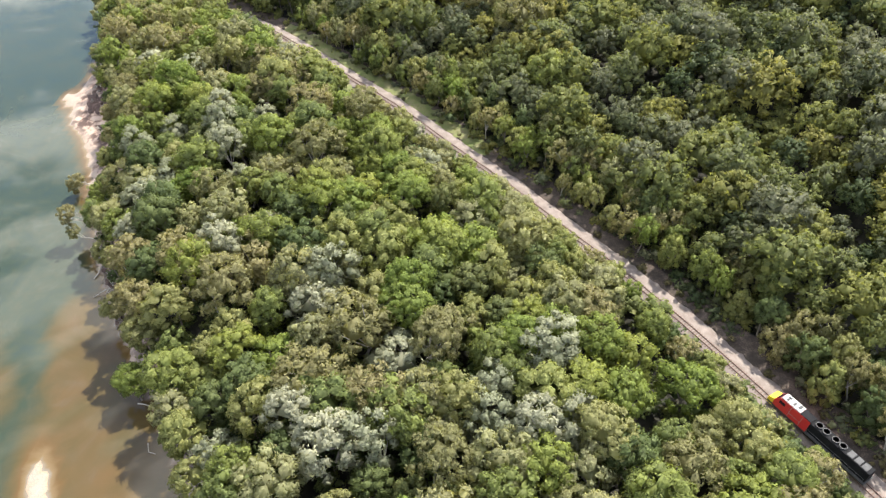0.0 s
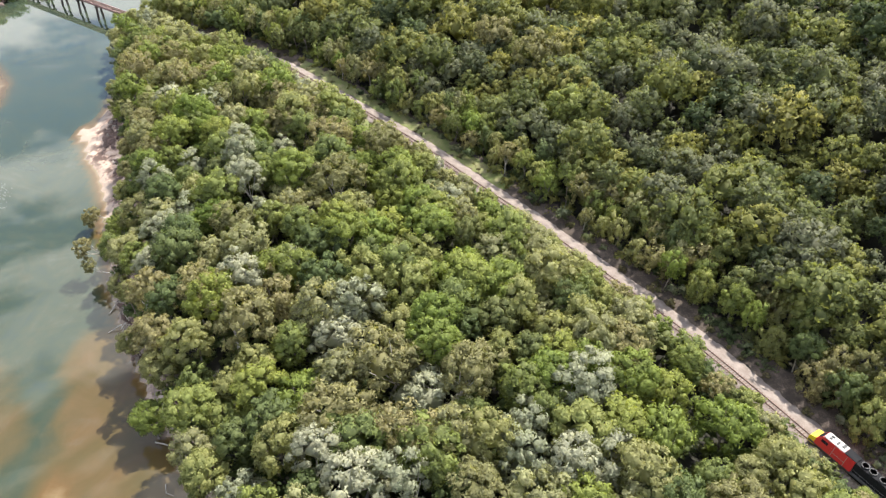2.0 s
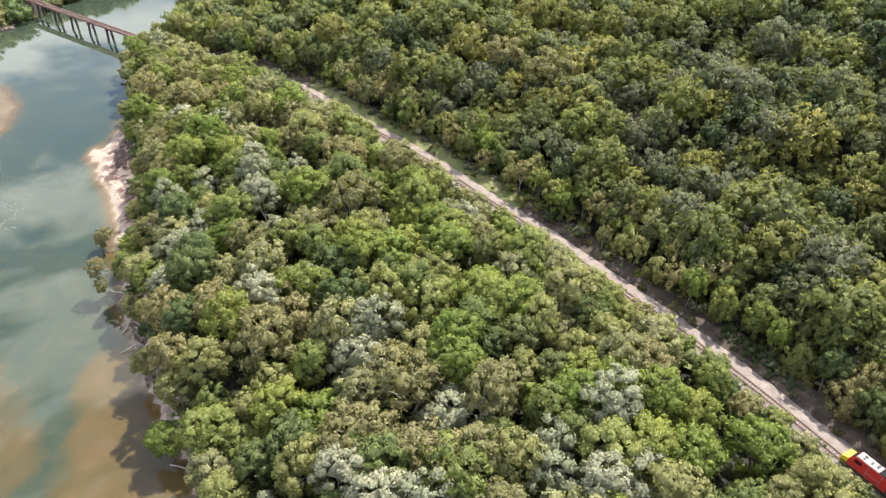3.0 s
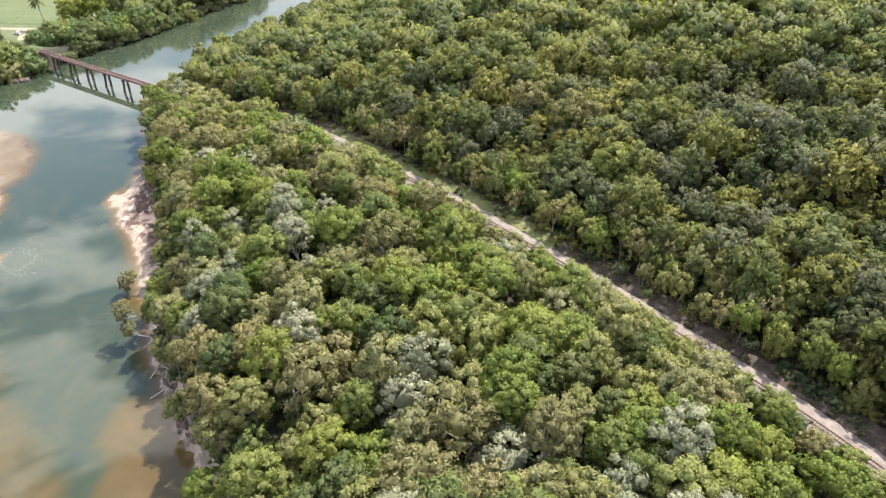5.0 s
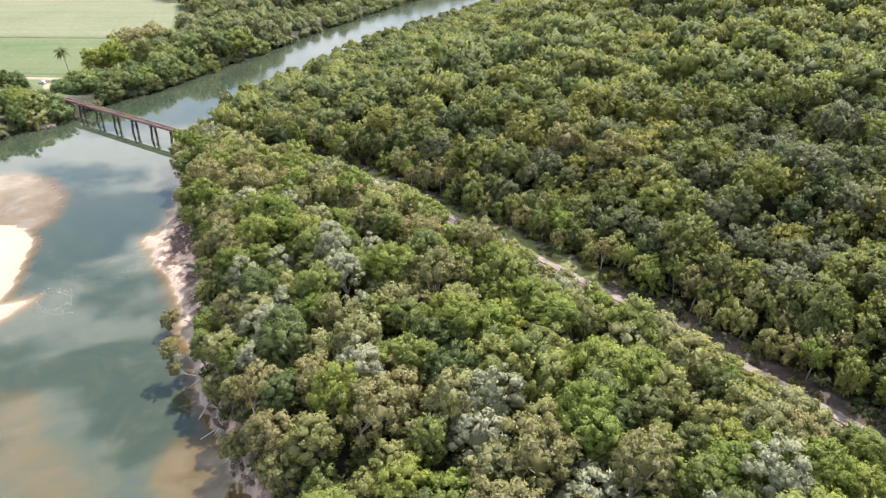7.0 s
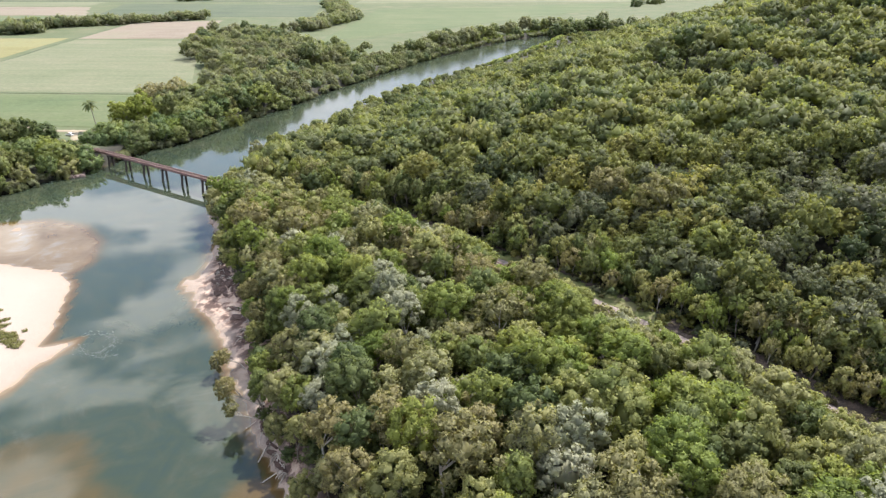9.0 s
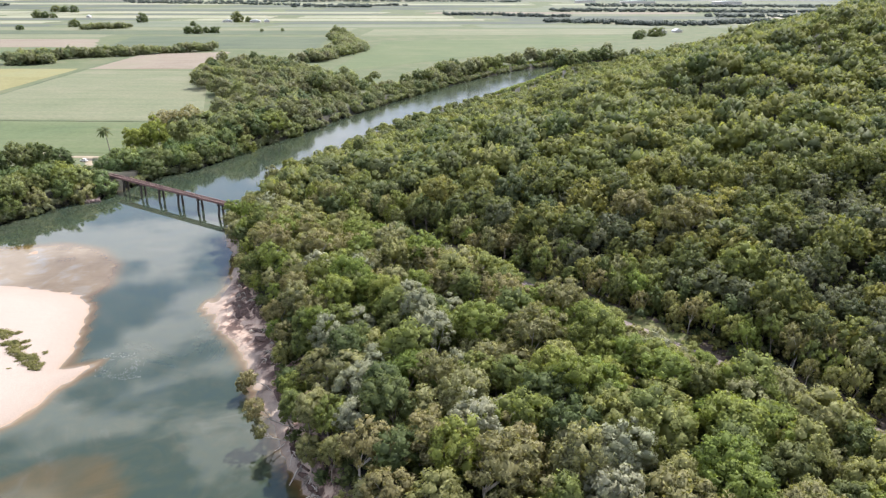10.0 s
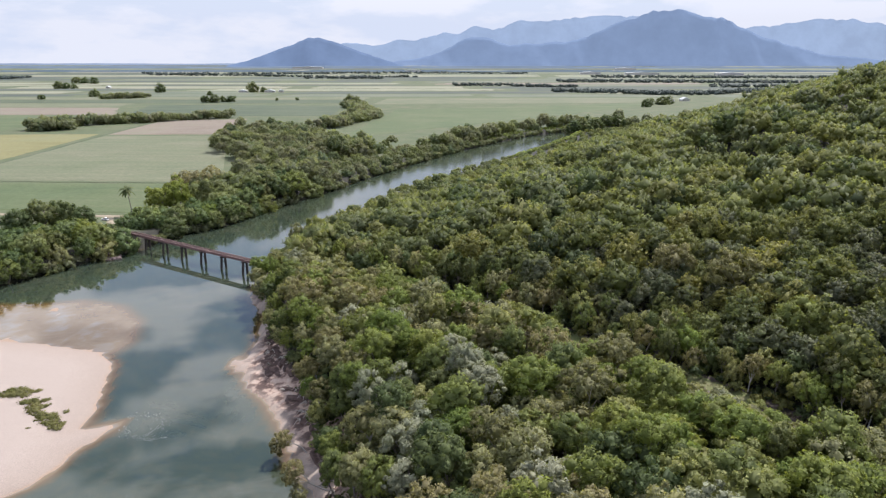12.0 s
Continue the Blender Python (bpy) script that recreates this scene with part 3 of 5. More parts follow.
def trunk_mesh(name, rng, height, spread, material, limbs=5, r=0.22):
    """A tapered, slightly crooked trunk with forking limbs."""
    bm = bmesh.new()
    p, top = Vector((0, 0, -0.6)), Vector((rng.uniform(-0.5, 0.5), rng.uniform(-0.5, 0.5), height * 0.55))
    mid = (p + top) / 2 + Vector((rng.uniform(-0.3, 0.3), rng.uniform(-0.3, 0.3), 0))
    rod(bm, p, mid, r * 1.25, r * 0.95, 6)
    rod(bm, mid, top, r * 0.95, r * 0.7, 6)
    for k in range(limbs):
        a = 6.283 * k / limbs + rng.uniform(-0.4, 0.4)
        s = spread * rng.uniform(0.55, 0.95)
        e = Vector((s * math.cos(a), s * math.sin(a), height * rng.uniform(0.78, 0.98)))
        m = top.lerp(e, 0.5) + Vector((0, 0, -0.05 * height))
        rod(bm, top - Vector((0, 0, 0.2)), m, r * 0.5, r * 0.32, 5)
        rod(bm, m, e, r * 0.32, r * 0.1, 5)
        for j in range(1):
            f = m.lerp(e, 0.4 + 0.2 * j) + Vector((rng.uniform(-1, 1), rng.uniform(-1, 1), rng.uniform(0.5, 1.6))) * spread * 0.25
            rod(bm, m.lerp(e, 0.25 + 0.2 * j), f, r * 0.2, r * 0.06, 4)
    me = bpy.data.meshes.new(name)
    bm.to_mesh(me)
    bm.free()
    me.materials.append(material)
    return me


def crown_mesh(name, form, material):
    me = mesh_from(name, form[0], form[1], material, True, True)
    rounded(me, form[2])
    return me


SHAPES = {  # clumps, sprays in each, spray size, clump size, flatness, lowest, ragged, length of sprays, body, looseness
    "green": (48, 58, 0.064, 0.245, 1.04, -0.62, 0.12, 1.6, 0.74, 0.36),
    "bright": (50, 58, 0.062, 0.235, 1.02, -0.60, 0.11, 1.6, 0.74, 0.34),
    "pale": (46, 62, 0.060, 0.225, 1.16, -0.60, 0.13, 1.8, 0.74, 0.30),
    "brown": (48, 64, 0.056, 0.210, 0.94, -0.45, 0.16, 1.9, 0.58, 0.36),
    "dark": (46, 58, 0.066, 0.255, 1.08, -0.65, 0.12, 1.6, 0.74, 0.34),
    "bamboo": (40, 60, 0.066, 0.235, 1.15, -0.70, 0.16, 2.6, 0.58, 0.38),
    "mangrove": (42, 54, 0.074, 0.270, 0.92, -0.75, 0.11, 1.6, 0.74, 0.34),
}
LABELS = {
    "green": ("broadleaf_tree", "green broadleaf tree with a dense rounded crown in riverside forest"),
    "bright": ("young_tree", "bright yellow-green leafy tree in riverside forest"),
    "pale": ("paperbark_tree", "silvery grey-green tree with feathery clumped foliage"),
    "brown": ("wattle_tree", "olive-brown tree with thin dry-looking foliage and bare twigs"),
    "bamboo": ("bamboo_clump", "tall yellow-green bamboo clump beside the farm road"),
    "mangrove": ("riverbank_tree", "dark green rounded tree leaning over the far river bank"),
    "dark": ("evergreen_tree", "dark green dense tree in shaded forest"),
}
rng = np.random.RandomState(7)
PROTO, SMALL = {}, {}
for kind, sh in SHAPES.items():
    PROTO[kind] = []
    SMALL[kind] = [crown_mesh("crown", crown_form(rng, 32, 36, sh[2] * 1.3, sh[3] * 1.12, *sh[4:]), LEAF[kind]) for _ in range(4)]
    for k in range(5):
        PROTO[kind].append((crown_mesh("crown", crown_form(rng, *sh, True), LEAF[kind]), trunk_mesh("trunk", rng, 2.6, 0.8, PALE_BARK if kind in ("pale", "brown") else BARK, 5, 0.06)))


def tree(kind, variant, x, y, radius, top, turn, lean=(0, 0), group="", far=False, slim=1.0):
    """A tree as a thing of its own, its crown's top at the height given above its foot."""
    name, label = LABELS[kind]
    crown_me, trunk_me = PROTO[kind][variant]
    if far:
        crown_me = SMALL[kind][variant % 4]
    foot = new(name)
    tagged(foot, label, "tree", group)
    foot.matrix_basis = pose(x, y, ground_z(x, y) - 0.1, lean[0], lean[1], turn)
    flat = SHAPES[kind][4] * slim
    c = new("crown", crown_me)
    c.parent = foot
    h = top - radius * flat * 1.02
    c.matrix_basis = Matrix.Translation((0, 0, h)) @ Matrix.Diagonal((radius * rng.uniform(0.88, 1.16), radius * rng.uniform(0.88, 1.16), radius * slim * rng.uniform(0.9, 1.04), 1))
    t = new("trunk", trunk_me)
    t.parent = foot
    t.matrix_basis = Matrix.Diagonal((radius, radius, (top - 0.35 * radius) / 2.6, 1))
    return foot


def scatter(rng, x0, x1, y0, y1, gap, keep, tries):
    """Points no nearer to one another than gap(x, y), where keep(x, y) holds."""
    px, py = rng.uniform(x0, x1, tries), rng.uniform(y0, y1, tries)
    ok = keep(px, py)
    px, py = px[ok], py[ok]
    gaps = gap(px, py)
    cell, size, out = {}, 5.0, []
    for x, y, g in zip(px, py, gaps):
        reach = int(g // size) + 1
        i, j = int(x // size), int(y // size)
        free = True
        for a in range(i - reach, i + reach + 1):
            for b in range(j - reach, j + reach + 1):
                for (ox, oy) in cell.get((a, b), ()):
                    if (ox - x) ** 2 + (oy - y) ** 2 < g * g:
                        free = False
                        break
                if not free:
                    break
            if not free:
                break
        if free:
            cell.setdefault((i, j), []).append((x, y))
            out.append((x, y))
    return out


# trees that stand out by colour: x, y, radius
PALE = [(-46.8, 122.5, 5.0), (-73.8, 138.5, 5.4), (-56, 139, 4.6), (-65, 157, 4.0), (-68, 166, 4.0), (-86, 151, 4.2), (-31, 97, 5.2), (-12.5, 85, 5.8), (15.2, 83.6, 4.8), (5, 77.5, 4.4), (4, 70.7, 5.2), (17.9, 71.6, 4.8),
        (11.5, 68.5, 4.0), (-23.8, 64.3, 5.4), (-16.1, 65.5, 5.4), (-30.1, 69.2, 3.8), (-79.7, 160.5, 3.8), (-59, 207, 4.0), (-42.4, 64.7, 4.2), (-62, 148, 4.2), (-84, 190, 4.0)]
BROWN = [(-45.5, 108, 7.2), (-49.3, 98, 5.4), (-21.6, 89, 6.4), (-38.9, 148, 6.0), (-45, 139, 4.8), (-72, 109, 5.0), (-67.6, 97, 4.4), (-28.3, 77.5, 5.4), (-5.1, 85.5, 4.6), (-42.7, 169, 5.4), (-112, 211, 5.0), (-60, 131, 4.6),
         (-97, 204, 5.4), (-92, 166, 4.4), (-105, 222, 4.8), (-76, 186, 4.6), (-52, 187, 4.8), (-86, 139, 4.2), (-120, 232, 4.6), (-4, 61, 4.4)]
BRIGHT = [(-36, 84, 6.0), (-57.2, 102.5, 4.8), (-50.1, 152, 4.8), (20.5, 77.5, 4.6), (12.1, 62, 4.4), (31, 87, 5.0), (40.4, 79.5, 5.4), (-17, 141.5, 5.2), (-51.5, 117, 4.4), (-25, 134, 4.6), (0.5, 112.5, 5.8), (-5.2, 120.5, 4.8),
          (27.5, 75, 4.4), (-90, 158, 3.4), (-33, 124.5, 4.6), (-58.5, 112, 4.6), (-24.5, 158, 4.4), (-33, 160, 4.2), (-70, 208, 4.4), (-14, 128, 4.4), (-66, 84, 3.6)]


def setback(py):
    """How far the trees stand back from the water on the eroded bank."""
    return np.interp(py, [95, 122, 136, 146, 158, 173, 190, 206, 218, 232], [0.2, 0.8, 2.8, 4.2, 6.0, 8.2, 12.0, 9.2, 4.5, 1.0])


def in_wedge(px, py):
    d = side_of_track(px, py)
    return ~inside(px, py, RIVER) & (d < -3.6 - 4.2 * np.exp(-((py - 190) / 38) ** 4)) & (seg_dist(px, py, NEAR_BANK) > setback(py)) & (seg_dist(px, py, FAR_BANK) > 20) & (py < 292) & (py > 36) & (px > -150) & (px < 78)


rng = np.random.RandomState(21)
spots = [(x, y, kind, r) for kind, pts in (("pale", PALE), ("brown", BROWN), ("bright", BRIGHT)) for x, y, r in pts]
fixed = np.array([(x, y, r) for x, y, _, r in spots])
for x, y in scatter(rng, -150, 80, 36, 292, lambda a, b: np.full(a.shape, 5.4), in_wedge, 40000):
    if np.min(np.hypot(fixed[:, 0] - x, fixed[:, 1] - y) - fixed[:, 2]) > 0.2:
        kind = rng.choice(["green", "dark", "bright", "brown", "pale"], p=[0.56, 0.01, 0.27, 0.12, 0.04] if y > 165 else [0.66, 0.13, 0.12, 0.07, 0.02])
        spots.append((x, y, kind, 0.0))
pts = np.array([(x, y) for x, y, _, _ in spots])
to_bank, to_rail = seg_dist(pts[:, 0], pts[:, 1], NEAR_BANK), -side_of_track(pts[:, 0], pts[:, 1])
for (x, y, kind, own), db, dr in zip(spots, to_bank, to_rail):
    edge = min(1.0, 0.66 + db / 45)
    top = rng.uniform(11.5, 18.8) * edge + (rng.uniform(0.6, 2.4) if own else 0.0)
    top = min(top, 12.5 - 0.65 * float(setback(y)) + 1.3 * max(0.0, db - float(setback(y))))
    top = min(top, (rng.uniform(0.78, 1.0) if y < 94 else rng.uniform(1.05, 1.4) if y < 130 else rng.uniform(0.96, 1.3)) * (dr - 0.6) + 1.0)
    rad = own or float(np.interp(top, [11, 18], [2.9, 4.9])) * rng.uniform(0.9, 1.12)
    rad = min(rad, 0.46 * top, dr - 1.4, 2.6 + 0.5 * db, 2.8 + max(0.0, db - 0.75 * float(setback(y))) * 0.6)
    tree(kind, rng.randint(5), x, y, rad, top, rng.uniform(0, 360), group="riverside forest", far=y > 185)


def forest(name, label, places, forms, material, category="forest"):
    """Many trees in one mesh: places are (x, y, z, radius, top, tint)."""
    vs, fs, tints, nrms, n = [], [], [], [], 0
    rng = np.random.RandomState(len(places))
    for x, y, z, radius, top, tint in places:
        v, f, nv = forms[rng.randint(len(forms))]
        a = rng.uniform(0, 6.283)
        ca, sa = math.cos(a), math.sin(a)
        nrms.append(np.stack([nv[:, 0] * ca - nv[:, 1] * sa, nv[:, 0] * sa + nv[:, 1] * ca, nv[:, 2]], 1).astype(np.float32))
        ca, sa = ca * radius, sa * radius
        h = z + top - radius * 1.05
        vs.append(np.stack([v[:, 0] * ca - v[:, 1] * sa + x, v[:, 0] * sa + v[:, 1] * ca + y, v[:, 2] * radius * rng.uniform(0.85, 1.15) + h], 1).astype(np.float32))
        fs.append(f + n)
        tints.append(np.full(len(v), tint, np.float32))
        n += len(v)
    me = mesh_from(name, np.concatenate(vs), np.concatenate(fs), material, True, True)
    floats(me, "tint", np.concatenate(tints))
    rounded(me, np.concatenate(nrms))
    return tagged(new(name, me), label, category, kind="stuff")


rng = np.random.RandomState(33)
MID = [crown_form(rng, 38, 36, 0.082, 0.255, 1.05, -0.55, 0.12, 1.6, 0.74, 0.36) for _ in range(10)]
MID_LOW = [crown_form(rng, 26, 24, 0.105, 0.30, 1.0, -0.45, 0.12, 1.6, 0.76, 0.32) for _ in range(8)]
LOW = [crown_form(rng, 19, 18, 0.108, 0.33, 0.95, -0.40, 0.10, 1.6, 0.80, 0.26) for _ in range(8)]
TINY = [crown_form(rng, 6, 8, 0.26, 0.46, 0.9, -0.2, 0.1, 1.5, 0.86, 0.2) for _ in range(6)]
BUSH = [crown_form(rng, 10, 14, 0.16, 0.42, 0.85, -0.3, 0.14, 1.6, 0.8, 0.3) for _ in range(6)]

# lower growth filling the gaps under the riverside trees
rows = []
for x, y in scatter(rng, -150, 80, 36, 292, lambda a, b: np.full(a.shape, 3.9), in_wedge, 30000):
    d, b = -float(side_of_track(np.array([x]), np.array([y]))[0]), float(seg_dist(np.array([x]), np.array([y]), NEAR_BANK)[0])
    high = min(rng.uniform(3.5, 7.5), 1.2 + 0.75 * d, 2.2 + 0.7 * b)
    rows.append((x, y, ground_z(x, y), min(rng.uniform(2.0, 3.4), 0.5 * high), high, rng.uniform(0, 1)))
forest("undergrowth", "dark green saplings and vines filling the riverside forest", rows, BUSH, LEAF["dark"], "bushes")


def on_hill(px, py):
    d = side_of_track(px, py)
    far = FAR_SIDE(px, py)
    return ~far & ~inside(px, py, RIVER) & (d > 6.4 + 0.9 * wave(px, py, 25, 41)) & (seg_dist(px, py, NEAR_BANK) > 3.5 + 10 * smooth(600, 680, py)) & (px < 0.66 * py + 20 - 38 * smooth(300, 420, py)) & (py > 30)


def FAR_SIDE(px, py):
    return seg_dist(px, py, FAR_BANK) < seg_dist(px, py, NEAR_BANK)


pts = scatter(rng, -150, 250, 40, 330, lambda a, b: np.full(a.shape, 5.9), lambda a, b: on_hill(a, b) & (np.hypot(a + 30, b) < 290), 60000)
pts += scatter(rng, -150, 560, 150, 870, lambda a, b: np.interp(np.hypot(a + 30, b), [290, 450, 900], [6.2, 8.4, 11.5]), lambda a, b: on_hill(a, b) & (np.hypot(a + 30, b) >= 290), 60000)
pa = np.array(pts)
zz = terrain(pa[:, 0], pa[:, 1])[0]
dist = np.hypot(pa[:, 0] + 30, pa[:, 1])
dd = side_of_track(pa[:, 0], pa[:, 1])
near_set, far_set = [], []
for (x, y), z, r, d, b in zip(pts, zz, dist, dd, seg_dist(pa[:, 0], pa[:, 1], NEAR_BANK)):
    edge = min(1.0, 0.64 + (d - 8) / 32)
    big = rng.uniform() < 0.26
    rad = (rng.uniform(5.2, 7.2) if big else rng.uniform(3.5, 5.2)) * (0.75 + 0.25 * edge) * (1 if r < 290 else 1.2 if r < 450 else 1.6)
    row = (x, y, z, rad, (rng.uniform(15.5, 20.0) if big else rng.uniform(9.5, 15.5)) * edge * float(np.interp(r, [270, 340], [1, 0.8])), rng.beta(1.2, 1.5))
    row = (*row[:4], min(row[4], float(np.interp(y, [300, 380, 560, 640], [6.0, 4.2, 3.4, 2.0])) + float(np.interp(y, [330, 420], [0.3, 0.13])) * b), row[5])
    row = (*row[:3], min(row[3], 0.5 * row[4] + 0.6), *row[4:])
    if d < 17 and r < 270:
        continue
    (near_set if r < 262 else far_set).append(row)
for x, y in scatter(rng, -140, 130, 30, 285, lambda a, b: np.full(a.shape, 3.7), lambda a, b: (side_of_track(a, b) > 8.6 + 1.2 * wave(a, b, 18, 41)) & (side_of_track(a, b) < 18) & ~FAR_SIDE(a, b) & ~inside(a, b, RIVER) & (seg_dist(a, b, NEAR_BANK) > 4), 12000):
    d = float(side_of_track(np.array([x]), np.array([y]))[0])
    high = rng.uniform(8.0, 12.5) + 0.3 * (d - 8)
    tree(rng.choice(["green", "dark", "brown", "bright"], p=[0.62, 0.16, 0.16, 0.06]), rng.randint(5), x, y, rng.uniform(1.9, 2.9) + 0.04 * d, high, rng.uniform(0, 360), group="trees along the railway", far=math.hypot(x + 30, y) > 140, slim=rng.uniform(1.25, 1.6))
forest("hillside_forest", "dense mixed green rainforest covering the hillside above the railway", near_set, MID, LEAF["hill"])
forest("distant_hill_forest", "dense yellow-green rainforest on the far hillside down to the river", far_set, LOW, LEAF["ridge"])


# emergent trees on the slope and on the shore
for kind, x, y, r, z_top, slim in (("brown", 15.5, 210, 6.6, 33, 1.1), ("brown", 3.0, 225, 5.4, 31, 1.1), ("green", 22.3, 182.5, 5.6, 27.5, 1.0), ("dark", -102, 351, 2.9, 22.5, 1.5), ("dark", -98.5, 349, 2.6, 18, 1.4), ("green", -139, 322, 3.4, 15, 1.3), ("green", -134, 338, 3.6, 15, 1.2)):
    tree(kind, rng.randint(5), x, y, r, z_top - ground_z(x, y), rng.uniform(0, 360), group="trees that stand out", slim=slim)
for x, y, r, h in ((84, 892, 9, 17), (93, 902, 10, 20), (104, 915, 11, 22), (118, 925, 10, 18), (100, 897, 8, 14), (132, 938, 9, 16), (150, 950, 9, 15)):
    tree("dark", rng.randint(5), x, y, r, h, rng.uniform(0, 360), group="trees at the river bend", far=True)


# scrub between the gravel and the trees
rng = np.random.RandomState(44)
scrub = []
for x, y in scatter(rng, -140, 100, 30, 285, lambda a, b: np.full(a.shape, 1.45), lambda a, b: (side_of_track(a, b) > 4.6) & (side_of_track(a, b) < 11) & ~FAR_SIDE(a, b) & (wave(a, b, 16, 61) > -0.35), 9000):
    d = float(side_of_track(np.array([x]), np.array([y]))[0])
    scrub.append((x, y, ground_z(x, y), rng.uniform(0.55, 1.3) * (0.6 + 0.08 * d), rng.uniform(0.9, 1.9) * (0.4 + 0.12 * d), rng.uniform(0, 1)))
under = []
for x, y in scatter(rng, -140, 110, 30, 285, lambda a, b: np.full(a.shape, 1.95), lambda a, b: (side_of_track(a, b) > 6.6) & (side_of_track(a, b) < 24) & ~FAR_SIDE(a, b) & ~inside(a, b, RIVER) & (wave(a, b, 22, 63) > -0.8), 12000):
    under.append((x, y, ground_z(x, y), rng.uniform(1.1, 2.1), rng.uniform(2.4, 5.5), rng.beta(1.2, 1.8)))
SCRUB = leaf_mat("leaf_scrub", [(0.070, 0.072, 0.028), (0.105, 0.095, 0.042), (0.14, 0.12, 0.06), (0.10, 0.125, 0.03)], 0.3)
forest("trackside_scrub", "dry olive-brown scrub along the foot of the hill", scrub, BUSH, SCRUB, "scrub")
forest("understorey", "green understorey bushes below the hillside trees", under, BUSH, LEAF["hill"], "bushes")


# ---- far bank: woods ----
def strip_points(rng, line, width, gap, n):
    """Points beside a line of corners, up to a width to its left."""
    p, d, _ = glide(line, 1.0)
    out = []
    for _ in range(n):
        i = rng.randint(len(p))
        o = rng.uniform(0, width)
        x, y = p[i][0] - d[i][1] * o, p[i][1] + d[i][0] * o
        if all((x - a) ** 2 + (y - b) ** 2 > gap * gap for a, b in out):
            out.append((x, y))
    return out


rng = np.random.RandomState(55)
WOOD = [(-205, 400), (-222, 420), (-236, 470), (-215, 520), (-205, 560), (-245, 600), (-285, 655), (-325, 770), (-300, 850), (-245, 860), (-218, 790), (-190, 735), (-150, 690), (-100, 680), (-90, 640), (-120, 580), (-145, 520), (-170, 455)]
KINDS = ["mangrove", "dark", "green", "bright"]
bank_line = [p for p in FAR_BANK if 270 < p[1] < 940]


def bank_trees(pts, lo, hi, r_lo, r_hi, p, group):
    for x, y in pts:
        kind = rng.choice(KINDS, p=p)
        rad, high = rng.uniform(r_lo, r_hi), rng.uniform(lo, hi)
        off = abs(float(side_of_track(np.array([x]), np.array([y]))[0]))
        high = min(high, 2.6 + 0.42 * off) if off < 22 and x > -252 else high
        rad = min(rad, 0.75 * high, off - 2.2)
        tree(kind, rng.randint(4), x, y, rad, high, rng.uniform(0, 360), group=group, far=True)


# thicket and tall trees beside the bridge
rows = [q for q in scatter(rng, -300, -215, 268, 352, lambda a, b: np.full(a.shape, 6.0),
                           lambda a, b: (~inside(a, b, RIVER) | (seg_dist(a, b, FAR_BANK) < 1.2)) & (seg_dist(a, b, FAR_BANK) < 34) & (np.abs(side_of_track(a, b)) > 5.5) & (side_of_track(a, b) < 0), 1500)]
bank_trees(rows, 6.5, 11.5, 4.2, 6.6, [0.64, 0.20, 0.12, 0.04], "trees beside the bridge")
for x, y, r, h in ((-262, 331, 7.2, 19), (-255, 338, 6.6, 17.5), (-268, 322, 6.6, 16), (-249, 342, 5.6, 14)):
    tree("dark", rng.randint(4), x, y, r, h, rng.uniform(0, 360), group="trees beside the bridge")
rows = [q for q in scatter(rng, -260, -150, 352, 470, lambda a, b: np.full(a.shape, 6.4),
                           lambda a, b: (~inside(a, b, RIVER) | (seg_dist(a, b, FAR_BANK) < 1.2)) & (seg_dist(a, b, FAR_BANK) < 24) & (side_of_track(a, b) > 8), 1800)]
bank_trees([q for q in rows if q[1] < 412], 6.0, 9.5, 4.2, 6.2, [0.75, 0.17, 0.06, 0.02], "trees on the far bank")
bank_trees([q for q in rows if q[1] >= 412], 8.0, 14.5, 4.6, 7.2, [0.62, 0.20, 0.12, 0.06], "trees on the far bank")

far_rows = []
keep = lambda a, b: (~inside(a, b, RIVER) | (seg_dist(a, b, FAR_BANK) < 1.3)) & ((inside(a, b, WOOD)) | ((seg_dist(a, b, FAR_BANK) < 26) & (seg_dist(a, b, FAR_BANK) > 9 * smooth(760, 800, b)) & (a > -170) & (b > 455))) & FAR_SIDE(a, b)
for x, y in scatter(rng, -340, 330, 380, 1000, lambda a, b: np.interp(b, [400, 900], [6.8, 9.0]), keep, 14000):
    d = float(seg_dist(np.array([x]), np.array([y]), FAR_BANK)[0])
    lift = float(wave(np.array([x]), np.array([y]), 70, 71)[0])
    low_reach = 46 * float(smooth(505, 545, y) * smooth(720, 660, y))
    tall = rng.uniform(4.5, 7.0) if d < max(7.0, low_reach) else max(7.0, rng.uniform(9, 16) + 4.0 * lift)
    wide = min(rng.uniform(4.2, 6.0) if rng.uniform() < 0.45 else rng.uniform(6.4, 9.4), 0.75 * tall)
    far_rows.append((x, y, ground_z(x, y), wide, tall, rng.uniform(0, 1)))
forest("riverbank_wood", "mixed green and olive wood along the far bank of the river", far_rows, MID_LOW, LEAF["far"], "wood")


# leaves of the far woods, blue-grey with haze put into the base colour
FAR_WOOD = leaf_mat("leaf_distant_haze", [(0.062, 0.085, 0.080), (0.085, 0.106, 0.096), (0.100, 0.118, 0.104)], 0.15, vary=0.08)


# low growth hanging over the far bank
rows = []
p, d, _ = glide(bank_line, 1.0)
for k in range(430):
    i = rng.randint(len(p))
    o = rng.uniform(-3.0, 0.8)
    x, y = p[i][0] - d[i][1] * o, p[i][1] + d[i][0] * o
    if abs(float(side_of_track(np.array([x]), np.array([y]))[0])) > 3.5:
        rows.append((x, y, 0.0, rng.uniform(1.7, 3.0), rng.uniform(3.2, 6.0), rng.uniform(0, 1)))
forest("riverbank_shrubs", "dark green shrubs hanging over the far bank", rows, BUSH, LEAF["far"], "shrubs")


